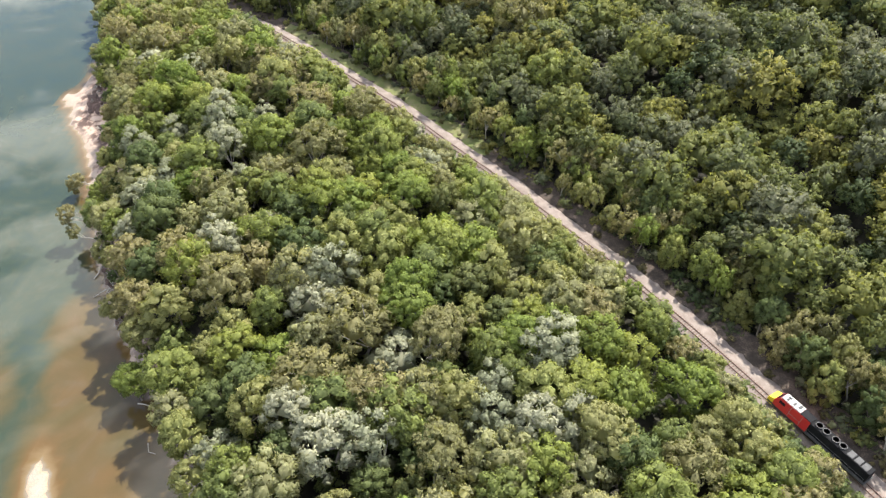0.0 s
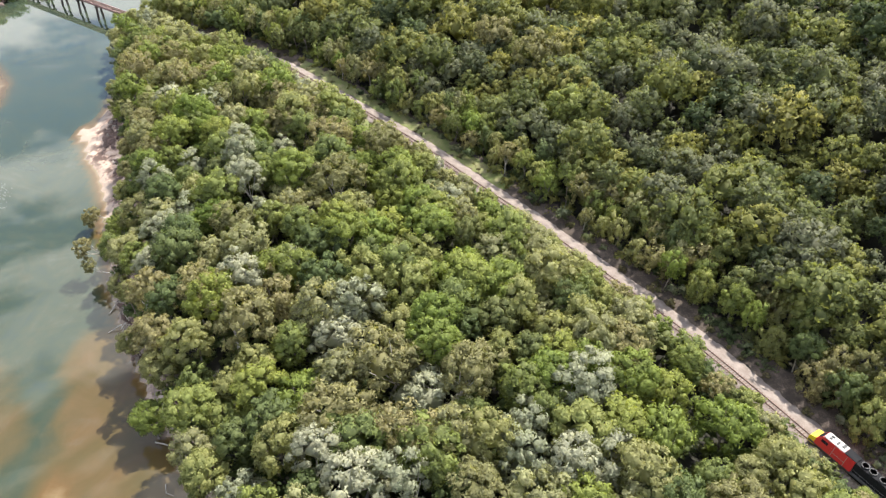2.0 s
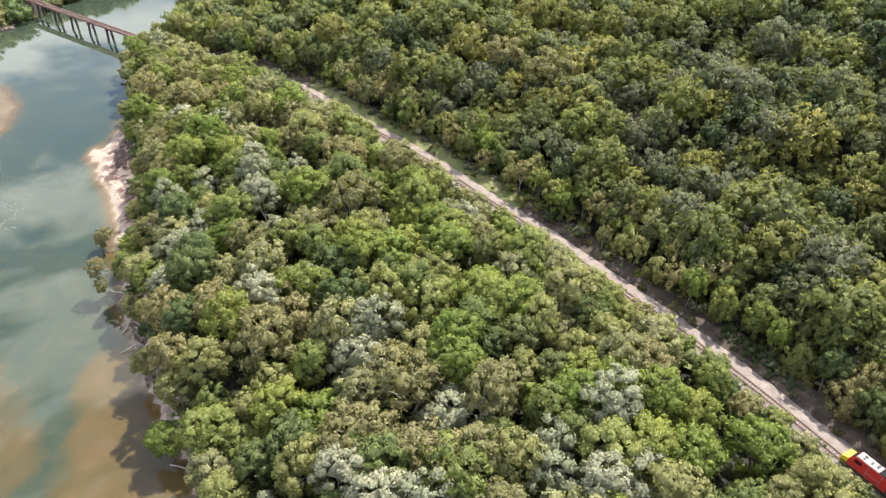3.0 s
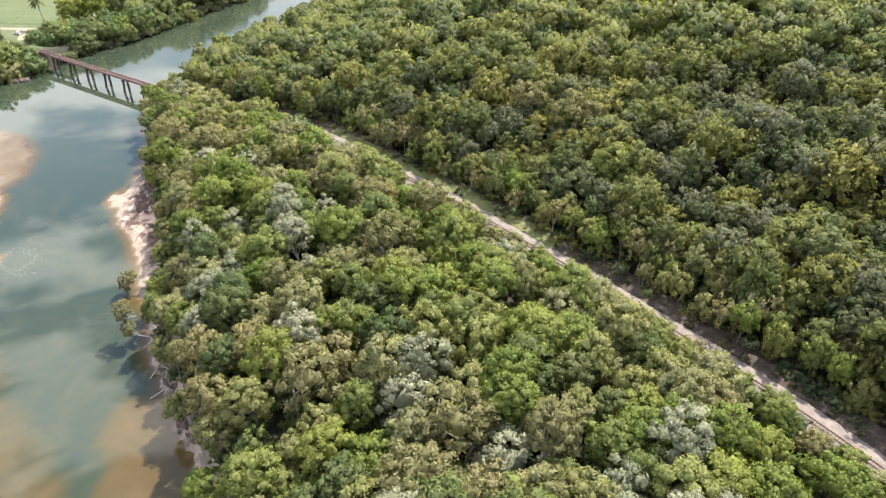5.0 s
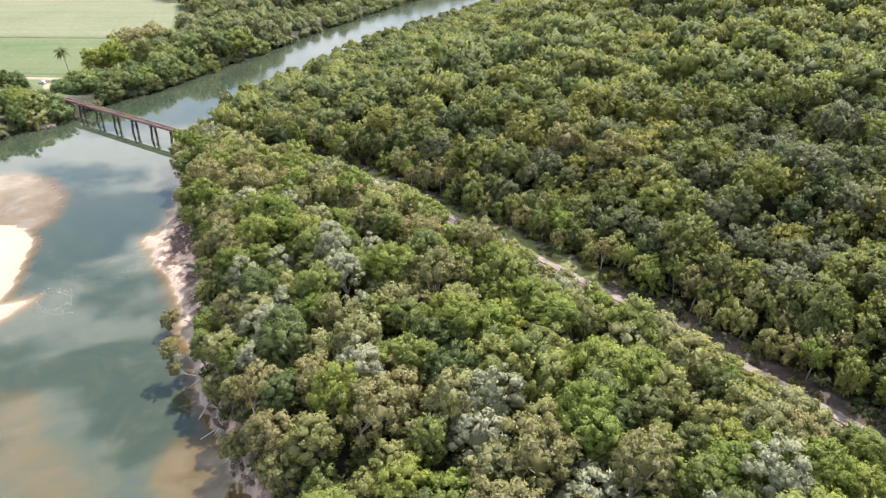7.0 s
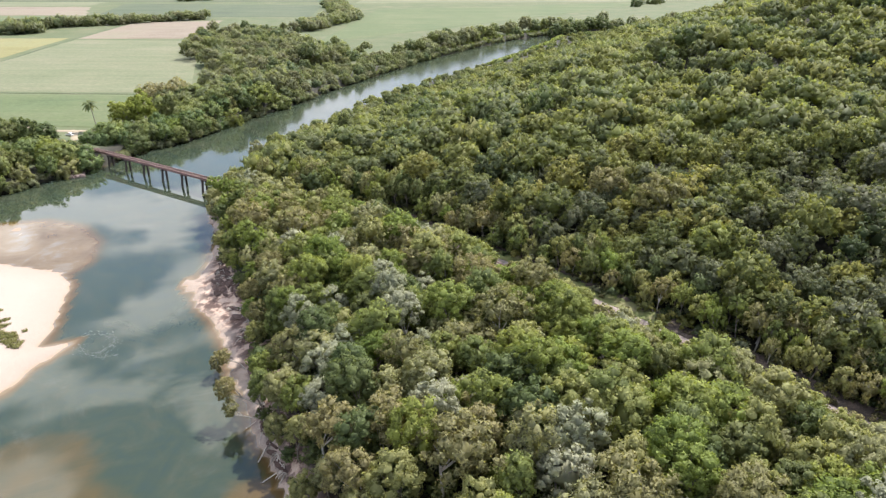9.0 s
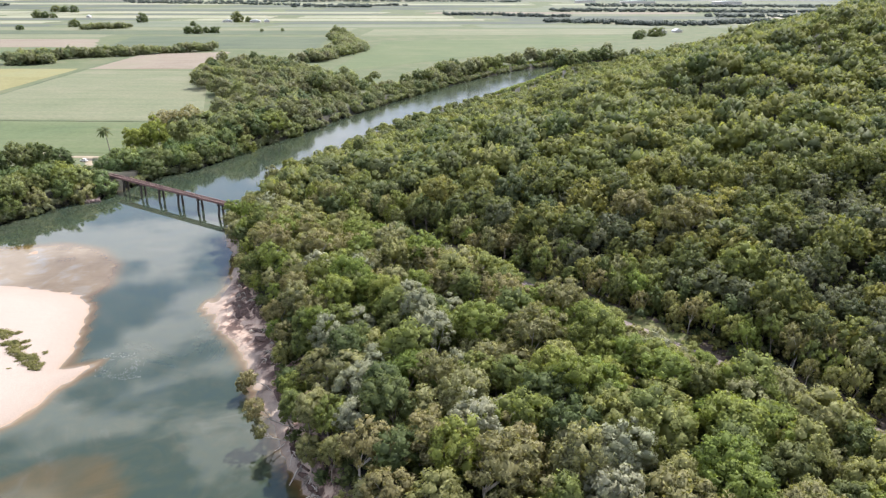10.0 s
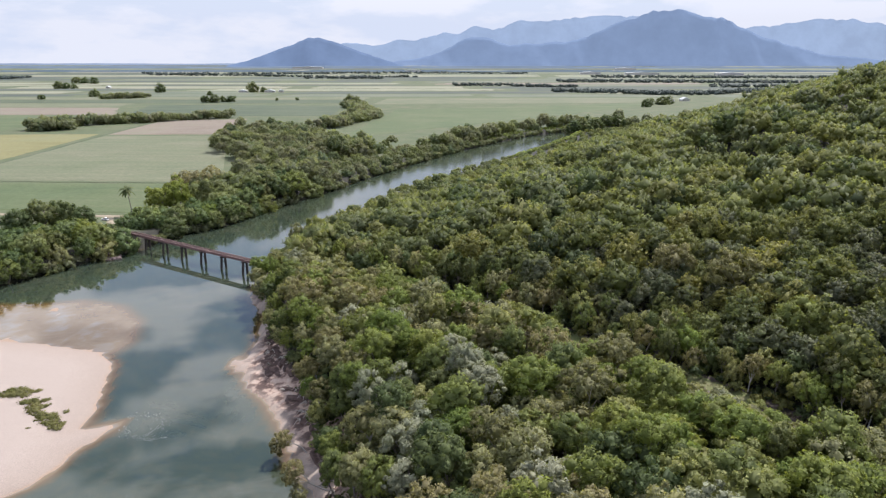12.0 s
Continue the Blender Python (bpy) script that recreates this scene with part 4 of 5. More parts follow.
# reeds along the far bend of the river
rows = []
for bank_side, a, b, n in ((NEAR_BANK, 600, 885, 330), (FAR_BANK, 700, 990, 260)):
    p, d, _ = glide([q for q in bank_side if a < q[1] < b], 1.0)
    for k in range(n):
        i = rng.randint(len(p))
        o = rng.uniform(0, 9) * (-1 if bank_side is FAR_BANK else 1)
        x, y = p[i][0] + d[i][1] * o, p[i][1] - d[i][0] * o
        rows.append((x, y, ground_z(x, y) - 0.6, rng.uniform(1.6, 3.0), rng.uniform(2.2, 3.6), rng.uniform(0, 1)))
forest("reed_bed", "bright green reeds along the river's far bend", rows, TINY, LEAF["bright"], "reeds")


def hedge(line, width, gap, n, lo, hi, name, label, material=None):
    rows = [(x, y, ground_z(x, y), rng.uniform(0.42, 0.6) * hi, rng.uniform(lo, hi), rng.uniform(0, 1)) for x, y in strip_points(rng, line, width, gap * (0.5 if material else 0.72), int(n * (2.2 if material else 1.5)))]
    forest(name, label, rows, TINY if material else LOW, material or LEAF["far"], "tree row")


hedge([(-214, 905), (-190, 1010), (-178, 1090), (-200, 1180), (-222, 1270), (-240, 1330)], 30, 9, 260, 9, 15, "tree_row", "dark green row of trees between cane fields")
hedge([(-590, 870), (-545, 860)], 30, 8, 80, 10, 15, "copse", "dense dark green copse in the fields")
hedge([(-585, 905), (-530, 955), (-485, 985)], 16, 8, 90, 10, 16, "tree_row", "row of dark green trees along a field edge")
hedge([(-480, 992), (-441, 1030), (-395, 1075)], 16, 8, 90, 9, 14, "tree_row", "row of dark green trees along a field edge")
hedge([(-830, 1560), (-790, 1580), (-745, 1625)], 34, 12, 70, 10, 14, "copse", "dark grey-green copse in the fields")
for x, y, r, h in ((-262, 1365, 11, 20), (-250, 1375, 9, 17), (-564, 1450, 9, 15), (-546, 1450, 9, 15), (-536, 1470, 7, 12), (-520, 1472, 9, 14), (-892, 1660, 11, 17), (-816, 1850, 13, 22),
                   (-1193, 2055, 13, 20), (-1170, 2055, 11, 17), (-1150, 2060, 9, 14), (-1336, 2430, 14, 22), (-1300, 2420, 14, 20), (-1256, 2395, 14, 20), (-585, 1875, 16, 24), (-560, 1880, 9, 14),
                   (-214, 815, 3.2, 14), (-960, 1560, 7, 11), (-640, 1700, 6, 11), (-430, 1490, 3.5, 8), (-390, 1500, 3.5, 8), (340, 1400, 12, 16), (310, 1390, 10, 14), (360, 1430, 10, 15), (290, 1330, 9, 13)):
    tree("dark", rng.randint(4), x, y, r, h, rng.uniform(0, 360), group="trees in the fields", far=True)
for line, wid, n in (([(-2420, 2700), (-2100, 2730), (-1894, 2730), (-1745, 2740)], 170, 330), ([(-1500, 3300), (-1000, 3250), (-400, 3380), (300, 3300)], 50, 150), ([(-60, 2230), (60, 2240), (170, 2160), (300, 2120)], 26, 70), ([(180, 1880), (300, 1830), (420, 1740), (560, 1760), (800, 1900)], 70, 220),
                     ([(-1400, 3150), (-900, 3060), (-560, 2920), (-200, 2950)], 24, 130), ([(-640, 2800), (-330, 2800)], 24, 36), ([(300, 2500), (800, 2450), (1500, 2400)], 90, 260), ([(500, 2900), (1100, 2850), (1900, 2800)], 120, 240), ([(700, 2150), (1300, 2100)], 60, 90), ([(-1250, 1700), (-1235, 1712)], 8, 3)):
    hedge(line, wid, 12, n, 7, 12, "distant_wood", "dark wood far off on the plain, haze put into its colour", FAR_WOOD)
belt_rng = np.random.RandomState(5)
# forest belts on the horizon: their haze is the material's colour and glow
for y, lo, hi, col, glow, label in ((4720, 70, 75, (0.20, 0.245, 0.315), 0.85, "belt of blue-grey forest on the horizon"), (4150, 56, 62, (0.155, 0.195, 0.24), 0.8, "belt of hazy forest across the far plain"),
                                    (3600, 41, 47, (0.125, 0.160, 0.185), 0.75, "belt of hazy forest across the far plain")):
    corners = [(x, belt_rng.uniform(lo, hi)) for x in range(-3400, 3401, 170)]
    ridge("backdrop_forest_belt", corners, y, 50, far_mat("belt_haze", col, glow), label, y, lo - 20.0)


# ---- fields and road ----
def field(name, corners, material, label, up=0.35, n=44):
    """A crop standing on the plain: a sheet with edges, draped over the ground."""
    (ax, ay), (bx, by), (cx, cy), (dx, dy) = corners
    u, v = np.meshgrid(np.linspace(0, 1, n), np.linspace(0, 1, n))
    u, v = u.ravel(), v.ravel()
    x = (1 - u) * (1 - v) * ax + u * (1 - v) * bx + u * v * cx + (1 - u) * v * dx
    y = (1 - u) * (1 - v) * ay + u * (1 - v) * by + u * v * cy + (1 - u) * v * dy
    z = terrain(x, y)[0] + up
    edge = (u < 1e-6) | (u > 1 - 1e-6) | (v < 1e-6) | (v > 1 - 1e-6)
    z = np.where(edge, z - up - 0.3, z)
    me = mesh_from(name, np.stack([x, y, z], 1), grid_quads(n, n), material, True)
    return tagged(new(name, me), label, "field", kind="structure")


def crop_mat(name, stops, scale, turn):
    """A crop: broad patches, streaks along the rows, thin places."""
    m, nt, bsdf, _ = mat(name)
    co = place(nt)
    rot = nt.nodes.new("ShaderNodeMapping")
    rot.inputs["Rotation"].default_value, rot.inputs["Scale"].default_value = (0, 0, radians(turn)), (0.12, 1.6, 1.0)
    nt.links.new(co, rot.inputs["Vector"])
    big, rows_, fine = noise_node(nt, scale, 5, 0.62, co), noise_node(nt, scale * 5, 4, 0.65, rot.outputs[0]), noise_node(nt, 0.35, 4, 0.7, co)
    v = math_node(nt, "ADD", math_node(nt, "MULTIPLY", big.outputs["Fac"], 0.5), math_node(nt, "ADD", math_node(nt, "MULTIPLY", rows_.outputs["Fac"], 0.32), math_node(nt, "MULTIPLY", fine.outputs["Fac"], 0.18)))
    k = len(stops)
    r = ramp_node(nt, v, [(0.36 + 0.28 * i / (k - 1), c) for i, c in enumerate(stops)])
    thin = ramp_node(nt, fine.outputs["Fac"], [(0.3, (0.86, 0.84, 0.84)), (0.65, (1.08, 1.08, 1.08))])
    nt.links.new(mix_node(nt, "MULTIPLY", 1.0, r.outputs[0], thin.outputs[0]), bsdf.inputs["Base Color"])
    bsdf.inputs["Roughness"].default_value = 0.95
    return m


CROP = {
    "green": crop_mat("crop_green", [(0.056, 0.086, 0.029), (0.076, 0.1, 0.036), (0.103, 0.114, 0.05)], 0.012, 4),
    "pale": crop_mat("crop_pale", [(0.089, 0.109, 0.05), (0.119, 0.129, 0.068), (0.152, 0.149, 0.09)], 0.010, 8),
    "deep": crop_mat("crop_deep", [(0.036, 0.056, 0.028), (0.061, 0.08, 0.039), (0.086, 0.096, 0.052)], 0.008, 2),
    "yellow": crop_mat("crop_yellow", [(0.132, 0.123, 0.041), (0.174, 0.162, 0.062), (0.153, 0.162, 0.075)], 0.012, 12),
    "fallow": crop_mat("fallow_soil", [(0.137, 0.107, 0.075), (0.179, 0.146, 0.107), (0.158, 0.149, 0.093)], 0.012, 6),
    "straw": crop_mat("straw_field", [(0.214, 0.204, 0.153), (0.260, 0.246, 0.195)], 0.012, 3),
}
# far copies of the crops, base colours greyed to carry the haze of distance
CROP["far_green"] = crop_mat("far_crop_green_haze", [(0.078, 0.099, 0.06), (0.11, 0.126, 0.078), (0.143, 0.15, 0.096)], 0.006, 2)
CROP["far_pale"] = crop_mat("far_crop_pale_haze", [(0.148, 0.165, 0.096), (0.198, 0.201, 0.127), (0.246, 0.235, 0.159)], 0.006, 3)
CROP["far_deep"] = crop_mat("far_crop_deep_haze", [(0.036, 0.05, 0.039), (0.058, 0.07, 0.051), (0.08, 0.088, 0.065)], 0.006, 4)
FIELD_LABEL = {"far_green": "hazy green cane field far off", "far_pale": "hazy pale green field far off", "far_deep": "hazy dark green field far off",
               "green": "even field of young green sugar cane", "pale": "pale green field of sugar cane", "deep": "dark green field of tall cane", "yellow": "strip of ripening yellow-green crop",
               "fallow": "bare brownish fallow field", "straw": "pale straw-coloured harvested field"}
for corners, kind in (([(-560, 422), (-240, 390), (-250, 488), (-560, 496)], "green"), ([(-437, 501), (-226, 493), (-322, 810), (-464, 814)], "pale"), ([(-850, 480), (-444, 501), (-446, 582), (-850, 592)], "pale"),
                      ([(-850, 600), (-450, 590), (-474, 830), (-850, 806)], "yellow"), ([(-466, 820), (-335, 828), (-368, 1057), (-480, 1010)], "fallow"), ([(-1500, 812), (-600, 815), (-640, 1120), (-1600, 1120)], "green"),
                      ([(-1700, 1128), (-590, 1130), (-660, 1300), (-1800, 1300)], "fallow"), ([(-580, 1100), (-250, 1110), (-270, 1360), (-650, 1380)], "deep"), ([(-195, 775), (95, 1125), (350, 1440), (-170, 1270)], "green"),
                      ([(-230, 1400), (380, 1460), (460, 1640), (-220, 1600)], "pale")):
    field("crop_field", corners, CROP[kind], FIELD_LABEL[kind])
rng = np.random.RandomState(77)
y = 1660.0
while y < 4500:
    deep = rng.uniform(45, 140) * (y / 1700) ** 1.1
    x = -3600.0 + rng.uniform(0, 300)
    while x < 3000:
        wide = rng.uniform(350, 1100) * (y / 2200)
        # dark strips, drawn often, also stand in for cloud shadow on the plain
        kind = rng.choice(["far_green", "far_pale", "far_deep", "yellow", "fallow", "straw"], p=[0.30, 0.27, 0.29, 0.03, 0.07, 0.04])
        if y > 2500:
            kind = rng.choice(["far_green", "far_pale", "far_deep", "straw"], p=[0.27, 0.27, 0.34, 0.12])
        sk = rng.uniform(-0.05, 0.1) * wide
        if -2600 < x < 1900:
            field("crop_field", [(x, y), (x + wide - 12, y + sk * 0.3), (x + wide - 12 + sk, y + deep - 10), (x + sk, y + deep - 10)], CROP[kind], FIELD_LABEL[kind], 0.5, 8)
        x += wide
    y += deep
for corners, kind in (([(-1900, 1310), (-670, 1312), (-690, 1420), (-2000, 1420)], "pale"), ([(-2000, 1430), (-240, 1432), (-240, 1540), (-2100, 1540)], "deep"), ([(-2100, 1550), (-235, 1550), (-235, 1650), (-2200, 1650)], "pale")):
    field("crop_field", corners, CROP[kind], FIELD_LABEL[kind])


def lane(name, line, width, material, label, up=0.12):
    p, d, _ = glide(line, 3.0)
    z = terrain(p[:, 0], p[:, 1])[0]
    rows = []
    for (x, y), (dx, dy), h in zip(p, d, z):
        for o, k in ((-0.5, -0.15), (-0.42, up), (0.0, up - 0.03), (0.42, up), (0.5, -0.15)):
            rows.append((x + dy * o * width, y - dx * o * width, h + k))
    me = mesh_from(name, rows, grid_quads(5, len(p))[:, ::-1], material, True)
    return tagged(new(name, me), label, "road", kind="structure")


lane("road", [(-560, 420), (-420, 402), (-340, 391), (-290, 386), (-250, 384), (-226, 383)], 5.0, ROAD, "pale sandy farm road along the field edge")
lane("field_ditch", [(-560, 498.5), (-400, 497), (-300, 493), (-238, 490)], 1.6, CROP["deep"], "overgrown ditch between two cane fields", 0.2)
lane("field_ditch", [(-442, 575), (-448, 650), (-466, 800), (-482, 1010)], 1.8, CROP["deep"], "overgrown ditch along a yellow crop", 0.2)
lane("road", [(-256, 384), (-252, 374), (-246, 362), (-240, 356)], 6.0, ROAD, "short sandy turn-off down to the bridge")


# ---- bridge ----
DECK_Z = RAIL_Z - 1.3


def bridge():
    top = tagged(new("railway_bridge"), "low rust-red railway bridge on dark timber piles across the river", "bridge")
    a, b = RAIL[i_bridge], RAIL[i_over]
    n = max(2, int(round(np.hypot(*(b - a)) / 14.0)))
    way = (b - a) / np.hypot(*(b - a))
    turn = math.degrees(math.atan2(way[1], way[0]))
    side = np.array([-way[1], way[0]])
    span = np.hypot(*(b - a)) / n
    bm = bmesh.new()
    box(bm, span - 0.06, 0.34, 0.85, None, 0.03)
    g = bpy.data.meshes.new("girder")
    for k in range(5):
        box(bm, 0.06, 0.42, 0.8, Matrix.Translation((span * (k / 4 - 0.5) * 0.92, 0, 0)))
    bm.to_mesh(g)
    bm.free()
    g.materials.append(BRIDGE_RED)
    for k in range(n):
        c = a + way * span * (k + 0.5)
        for o in (-0.75, 0.75):
            ob = new("girder", g)
            ob.parent = top
            ob.matrix_basis = pose(c[0] + side[0] * o, c[1] + side[1] * o, DECK_Z - 0.75, 0, 0, turn)
    bm = bmesh.new()
    box(bm, 0.24, 2.7, 0.16)
    t = bpy.data.meshes.new("transom")
    bm.to_mesh(t)
    bm.free()
    t.materials.append(TIMBER)
    m = int(np.hypot(*(b - a)) / 0.62)
    for k in range(m):
        c = a + (b - a) * (k + 0.5) / m
        ob = new("transom", t)
        ob.parent = top
        ob.matrix_basis = pose(c[0], c[1], DECK_Z - 0.23, 0, 0, turn)
    for o in (-1.28, 1.28):
        bm = bmesh.new()
        mid = (a + b) / 2 + side * o
        box(bm, np.hypot(*(b - a)), 0.2, 0.22, pose(mid[0], mid[1], DECK_Z - 0.05, 0, 0, turn))
        part("kerb_beam", bm, BRIDGE_RED, top, "rust-red edge beam")
    for k in range(n + 1):
        c = a + way * span * k
        z0 = min(ground_z(c[0], c[1]), -0.5) - 0.6
        pier = new("pier")
        pier.parent = top
        pier.matrix_basis = pose(c[0], c[1], 0, 0, 0, turn)
        bm = bmesh.new()
        box(bm, 1.3, 3.2, 0.6, Matrix.Translation((0, 0, DECK_Z - 1.48)), 0.04)
        part("cap_beam", bm, PILE, pier)
        for o, lean in ((-0.85, -0.15), (0.95, 0.75)):
            for w in (-0.2, 0.2):
                bm = bmesh.new()
                rod(bm, (w, o + lean, z0), (w, o, DECK_Z - 1.6), 0.40, 0.36, 9)
                part("timber_leg", bm, PILE, pier)
        bm = bmesh.new()
        rod(bm, (0, -1.6, 1.4), (0, 1.3, DECK_Z - 2.2), 0.1, 0.1, 6)
        part("brace", bm, PILE, pier)
    return top


bridge()
bm = bmesh.new()
for k, (w, h) in enumerate(((5.2, 2.4), (4.4, 3.6))):
    box(bm, 2.2 + k, w, h, pose(RAIL[i_over][0] - 1.5 - 1.6 * k, RAIL[i_over][1] + 1.0 + 1.1 * k, DECK_Z - 3.2 - 0.4 * k, 0, 0, 145), 0.08)
tagged(part("bridge_abutment", bm, CONCRETE), "pale concrete abutment under the end of the bridge", "abutment", kind="structure")


# ---- train ----
RED = plain("train_red", [(0.42, 0.020, 0.022), (0.52, 0.028, 0.028), (0.40, 0.030, 0.030)], 0.9, 0.4)
YELLOW = plain("train_yellow", [(0.62, 0.46, 0.015), (0.72, 0.55, 0.02)], 0.9, 0.4)
WHITE = plain("train_white_roof", [(0.23, 0.22, 0.21), (0.36, 0.35, 0.34)], 0.7, 0.5)
BLACK = plain("train_black", [(0.009, 0.009, 0.010), (0.020, 0.020, 0.022)], 0.9, 0.85)
GREY = plain("train_grey", [(0.055, 0.055, 0.058), (0.095, 0.095, 0.095)], 0.9, 0.55)
STEEL = plain("train_steel", [(0.085, 0.085, 0.088), (0.15, 0.15, 0.15)], 1.5, 0.4, 0.6)
for m in (BLACK, GREY):
    m.node_tree.nodes["Principled BSDF"].inputs["Specular IOR Level"].default_value = 0.12
DARK_GLASS = plain("dark_glass", [(0.012, 0.016, 0.02), (0.022, 0.028, 0.034)], 0.5, 0.08)


def prism(bm, profile, half0, half1=None):
    """A solid along y from a side profile of (x, z); half1: half width at the top corners."""
    half1 = half0 if half1 is None else half1
    zs = [p[1] for p in profile]
    lo, hi = min(zs), max(zs)
    ring = []
    for s in (-1, 1):
        ring.append([bm.verts.new((x, s * (half0 + (half1 - half0) * (z - lo) / (hi - lo)), z)) for x, z in profile])
    n = len(profile)
    bm.faces.new(ring[0])
    bm.faces.new(ring[1][::-1])
    for k in range(n):
        bm.faces.new((ring[0][k], ring[1][k], ring[1][(k + 1) % n], ring[0][(k + 1) % n]))
    bmesh.ops.recalc_face_normals(bm, faces=bm.faces[:])
    bmesh.ops.bevel(bm, geom=bm.edges[:], offset=0.06, segments=2, affect="EDGES")


def locomotive(i_nose):
    """Its nose is at x = 0 and it runs back along -x, on rails at z = 0."""
    top = tagged(new("locomotive"), "red locomotive with yellow nose, white cab roof and black hood", "locomotive")
    back = int(i_nose - 13 / 0.65)
    way = RAIL[i_nose] - RAIL[back]
    top.matrix_basis = pose(RAIL[i_nose][0], RAIL[i_nose][1], RAIL_Z, 0, 0, math.degrees(math.atan2(way[1], way[0])))
    bm = bmesh.new()
    prism(bm, [(-0.1, 0.75), (-20.4, 0.75), (-20.4, 1.15), (-0.1, 1.15)], 1.36)
    part("underframe", bm, GREY, top, "grey underframe and walkway")
    bm = bmesh.new()
    prism(bm, [(0.0, 0.5), (0.05, 1.5), (-0.25, 2.05), (-1.25, 2.35), (-1.4, 0.5)], 1.3, 1.15)
    part("nose", bm, YELLOW, top, "bright yellow sloping nose")
    bm = bmesh.new()
    prism(bm, [(-1.2, 1.1), (-1.15, 2.35), (-2.1, 3.45), (-4.2, 3.62), (-4.2, 1.1)], 1.38, 0.94)
    cab = part("cab", bm, RED, top, "red driving cab")
    bm = bmesh.new()
    box(bm, 0.06, 1.7, 1.02, pose(-1.62, 0, 2.93, 0, -40.5, 0), 0.02)
    part("windscreen", bm, DARK_GLASS, cab, "dark windscreen")
    for s in (-1, 1):
        bm = bmesh.new()
        box(bm, 1.25, 0.05, 0.62, pose(-2.75, s * 1.105, 2.7, s * 9.9, 0, 0), 0.02)
        part("side_window", bm, DARK_GLASS, cab, "dark cab side window")
    bm = bmesh.new()
    prism(bm, [(-4.2, 1.1), (-4.2, 3.55), (-8.4, 3.55), (-8.4, 1.1)], 1.38, 0.94)
    body = part("body", bm, RED, top, "red body side behind the cab")
    for s in (-1, 1):
        for k, (x, w) in enumerate(((-4.5, 0.07), (-6.9, 0.07))):
            bm = bmesh.new()
            box(bm, w, 0.04, 2.2, pose(x, s * 1.175, 2.3, s * 10.2, 0, 0))
            part("stripe", bm, WHITE, body, "thin pale stripe")
        bm = bmesh.new()
        box(bm, 2.4, 0.04, 0.07, pose(-5.7, s * 1.225, 2.0, s * 10.2, 0, 0))
        part("stripe", bm, WHITE, body, "thin pale stripe")
    bm = bmesh.new()
    prism(bm, [(-2.05, 3.46), (-2.2, 3.7), (-6.1, 3.72), (-6.1, 3.52)], 0.93, 0.82)
    roof = part("cab_roof", bm, WHITE, top, "white roof over the cab")
    for x, y, w, d in ((-3.1, -0.3, 0.6, 0.4), (-3.1, 0.35, 0.45, 0.4), (-4.4, 0.1, 0.4, 0.8), (-5.4, -0.2, 0.5, 0.9)):
        bm = bmesh.new()
        box(bm, w, d, 0.14, Matrix.Translation((x, y, 3.78)), 0.03)
        part("hatch", bm, GREY, roof, "grey roof hatch")
    bm = bmesh.new()
    prism(bm, [(-6.15, 3.5), (-6.15, 3.66), (-8.5, 3.66), (-8.5, 3.5)], 0.90)
    part("exhaust_deck", bm, BLACK, top, "black exhaust deck")
    bm = bmesh.new()
    prism(bm, [(-8.4, 1.15), (-8.4, 3.45), (-20.2, 3.45), (-20.2, 1.15)], 0.96, 0.90)
    hood = part("hood", bm, BLACK, top, "black engine hood")
    for x in (-9.6, -11.05, -12.95, -14.4):
        bm = bmesh.new()
        bmesh.ops.create_cone(bm, cap_ends=False, segments=28, radius1=0.68, radius2=0.68, depth=0.3, matrix=Matrix.Translation((x, 0, 3.58)))
        bmesh.ops.create_cone(bm, cap_ends=False, segments=28, radius1=0.55, radius2=0.55, depth=0.3, matrix=Matrix.Translation((x, 0, 3.58)))
        e = [g for g in bm.edges if g.is_boundary and g.verts[0].co.z > 3.6]
        bmesh.ops.bridge_loops(bm, edges=e)
        fan = part("radiator_fan", bm, GREY, hood, "round steel radiator fan")
        bm = bmesh.new()
        bmesh.ops.create_cone(bm, cap_ends=True, segments=16, radius1=0.2, radius2=0.16, depth=0.16, matrix=Matrix.Translation((x, 0, 3.58)))
        for k in range(8):
            box(bm, 0.42, 0.16, 0.02, pose(x, 0, 3.54, 0, 0, 45 * k) @ pose(0.36, 0, 0, 28, 0, 0))
        o = part("fan_blades", bm, GREY, fan)
    for x in (-16.2, -17.6, -19.0):
        bm = bmesh.new()
        box(bm, 1.1, 1.5, 0.12, Matrix.Translation((x, 0, 3.5)), 0.03)
        part("roof_grille", bm, GREY, hood, "grey roof grille")
    for s in (-1, 1):
        for k in range(5):
            bm = bmesh.new()
            box(bm, 1.7, 0.05, 1.6, pose(-9.6 - 2.2 * k, s * 0.94, 2.3, s * 1.5, 0, 0), 0.02)
            part("hood_door", bm, BLACK, hood)
        rail_part = bmesh.new()
        for k in range(9):
            rod(rail_part, (-8.6 - 1.42 * k, s * 1.32, 1.15), (-8.6 - 1.42 * k, s * 1.32, 2.15), 0.025, 0.025, 5)
        rod(rail_part, (-8.6, s * 1.32, 2.15), (-20.0, s * 1.32, 2.15), 0.03, 0.03, 5)
        part("handrail", rail_part, STEEL, top, "steel handrail")
        bm = bmesh.new()
        box(bm, 11.8, 0.08, 0.16, Matrix.Translation((-14.4, s * 1.38, 1.08)))
        part("sill", bm, STEEL, top, "pale grey sill")
    bm = bmesh.new()
    prism(bm, [(-8.2, 0.3), (-8.0, 0.85), (-12.4, 0.85), (-12.2, 0.3)], 1.2)
    part("fuel_tank", bm, BLACK, top)
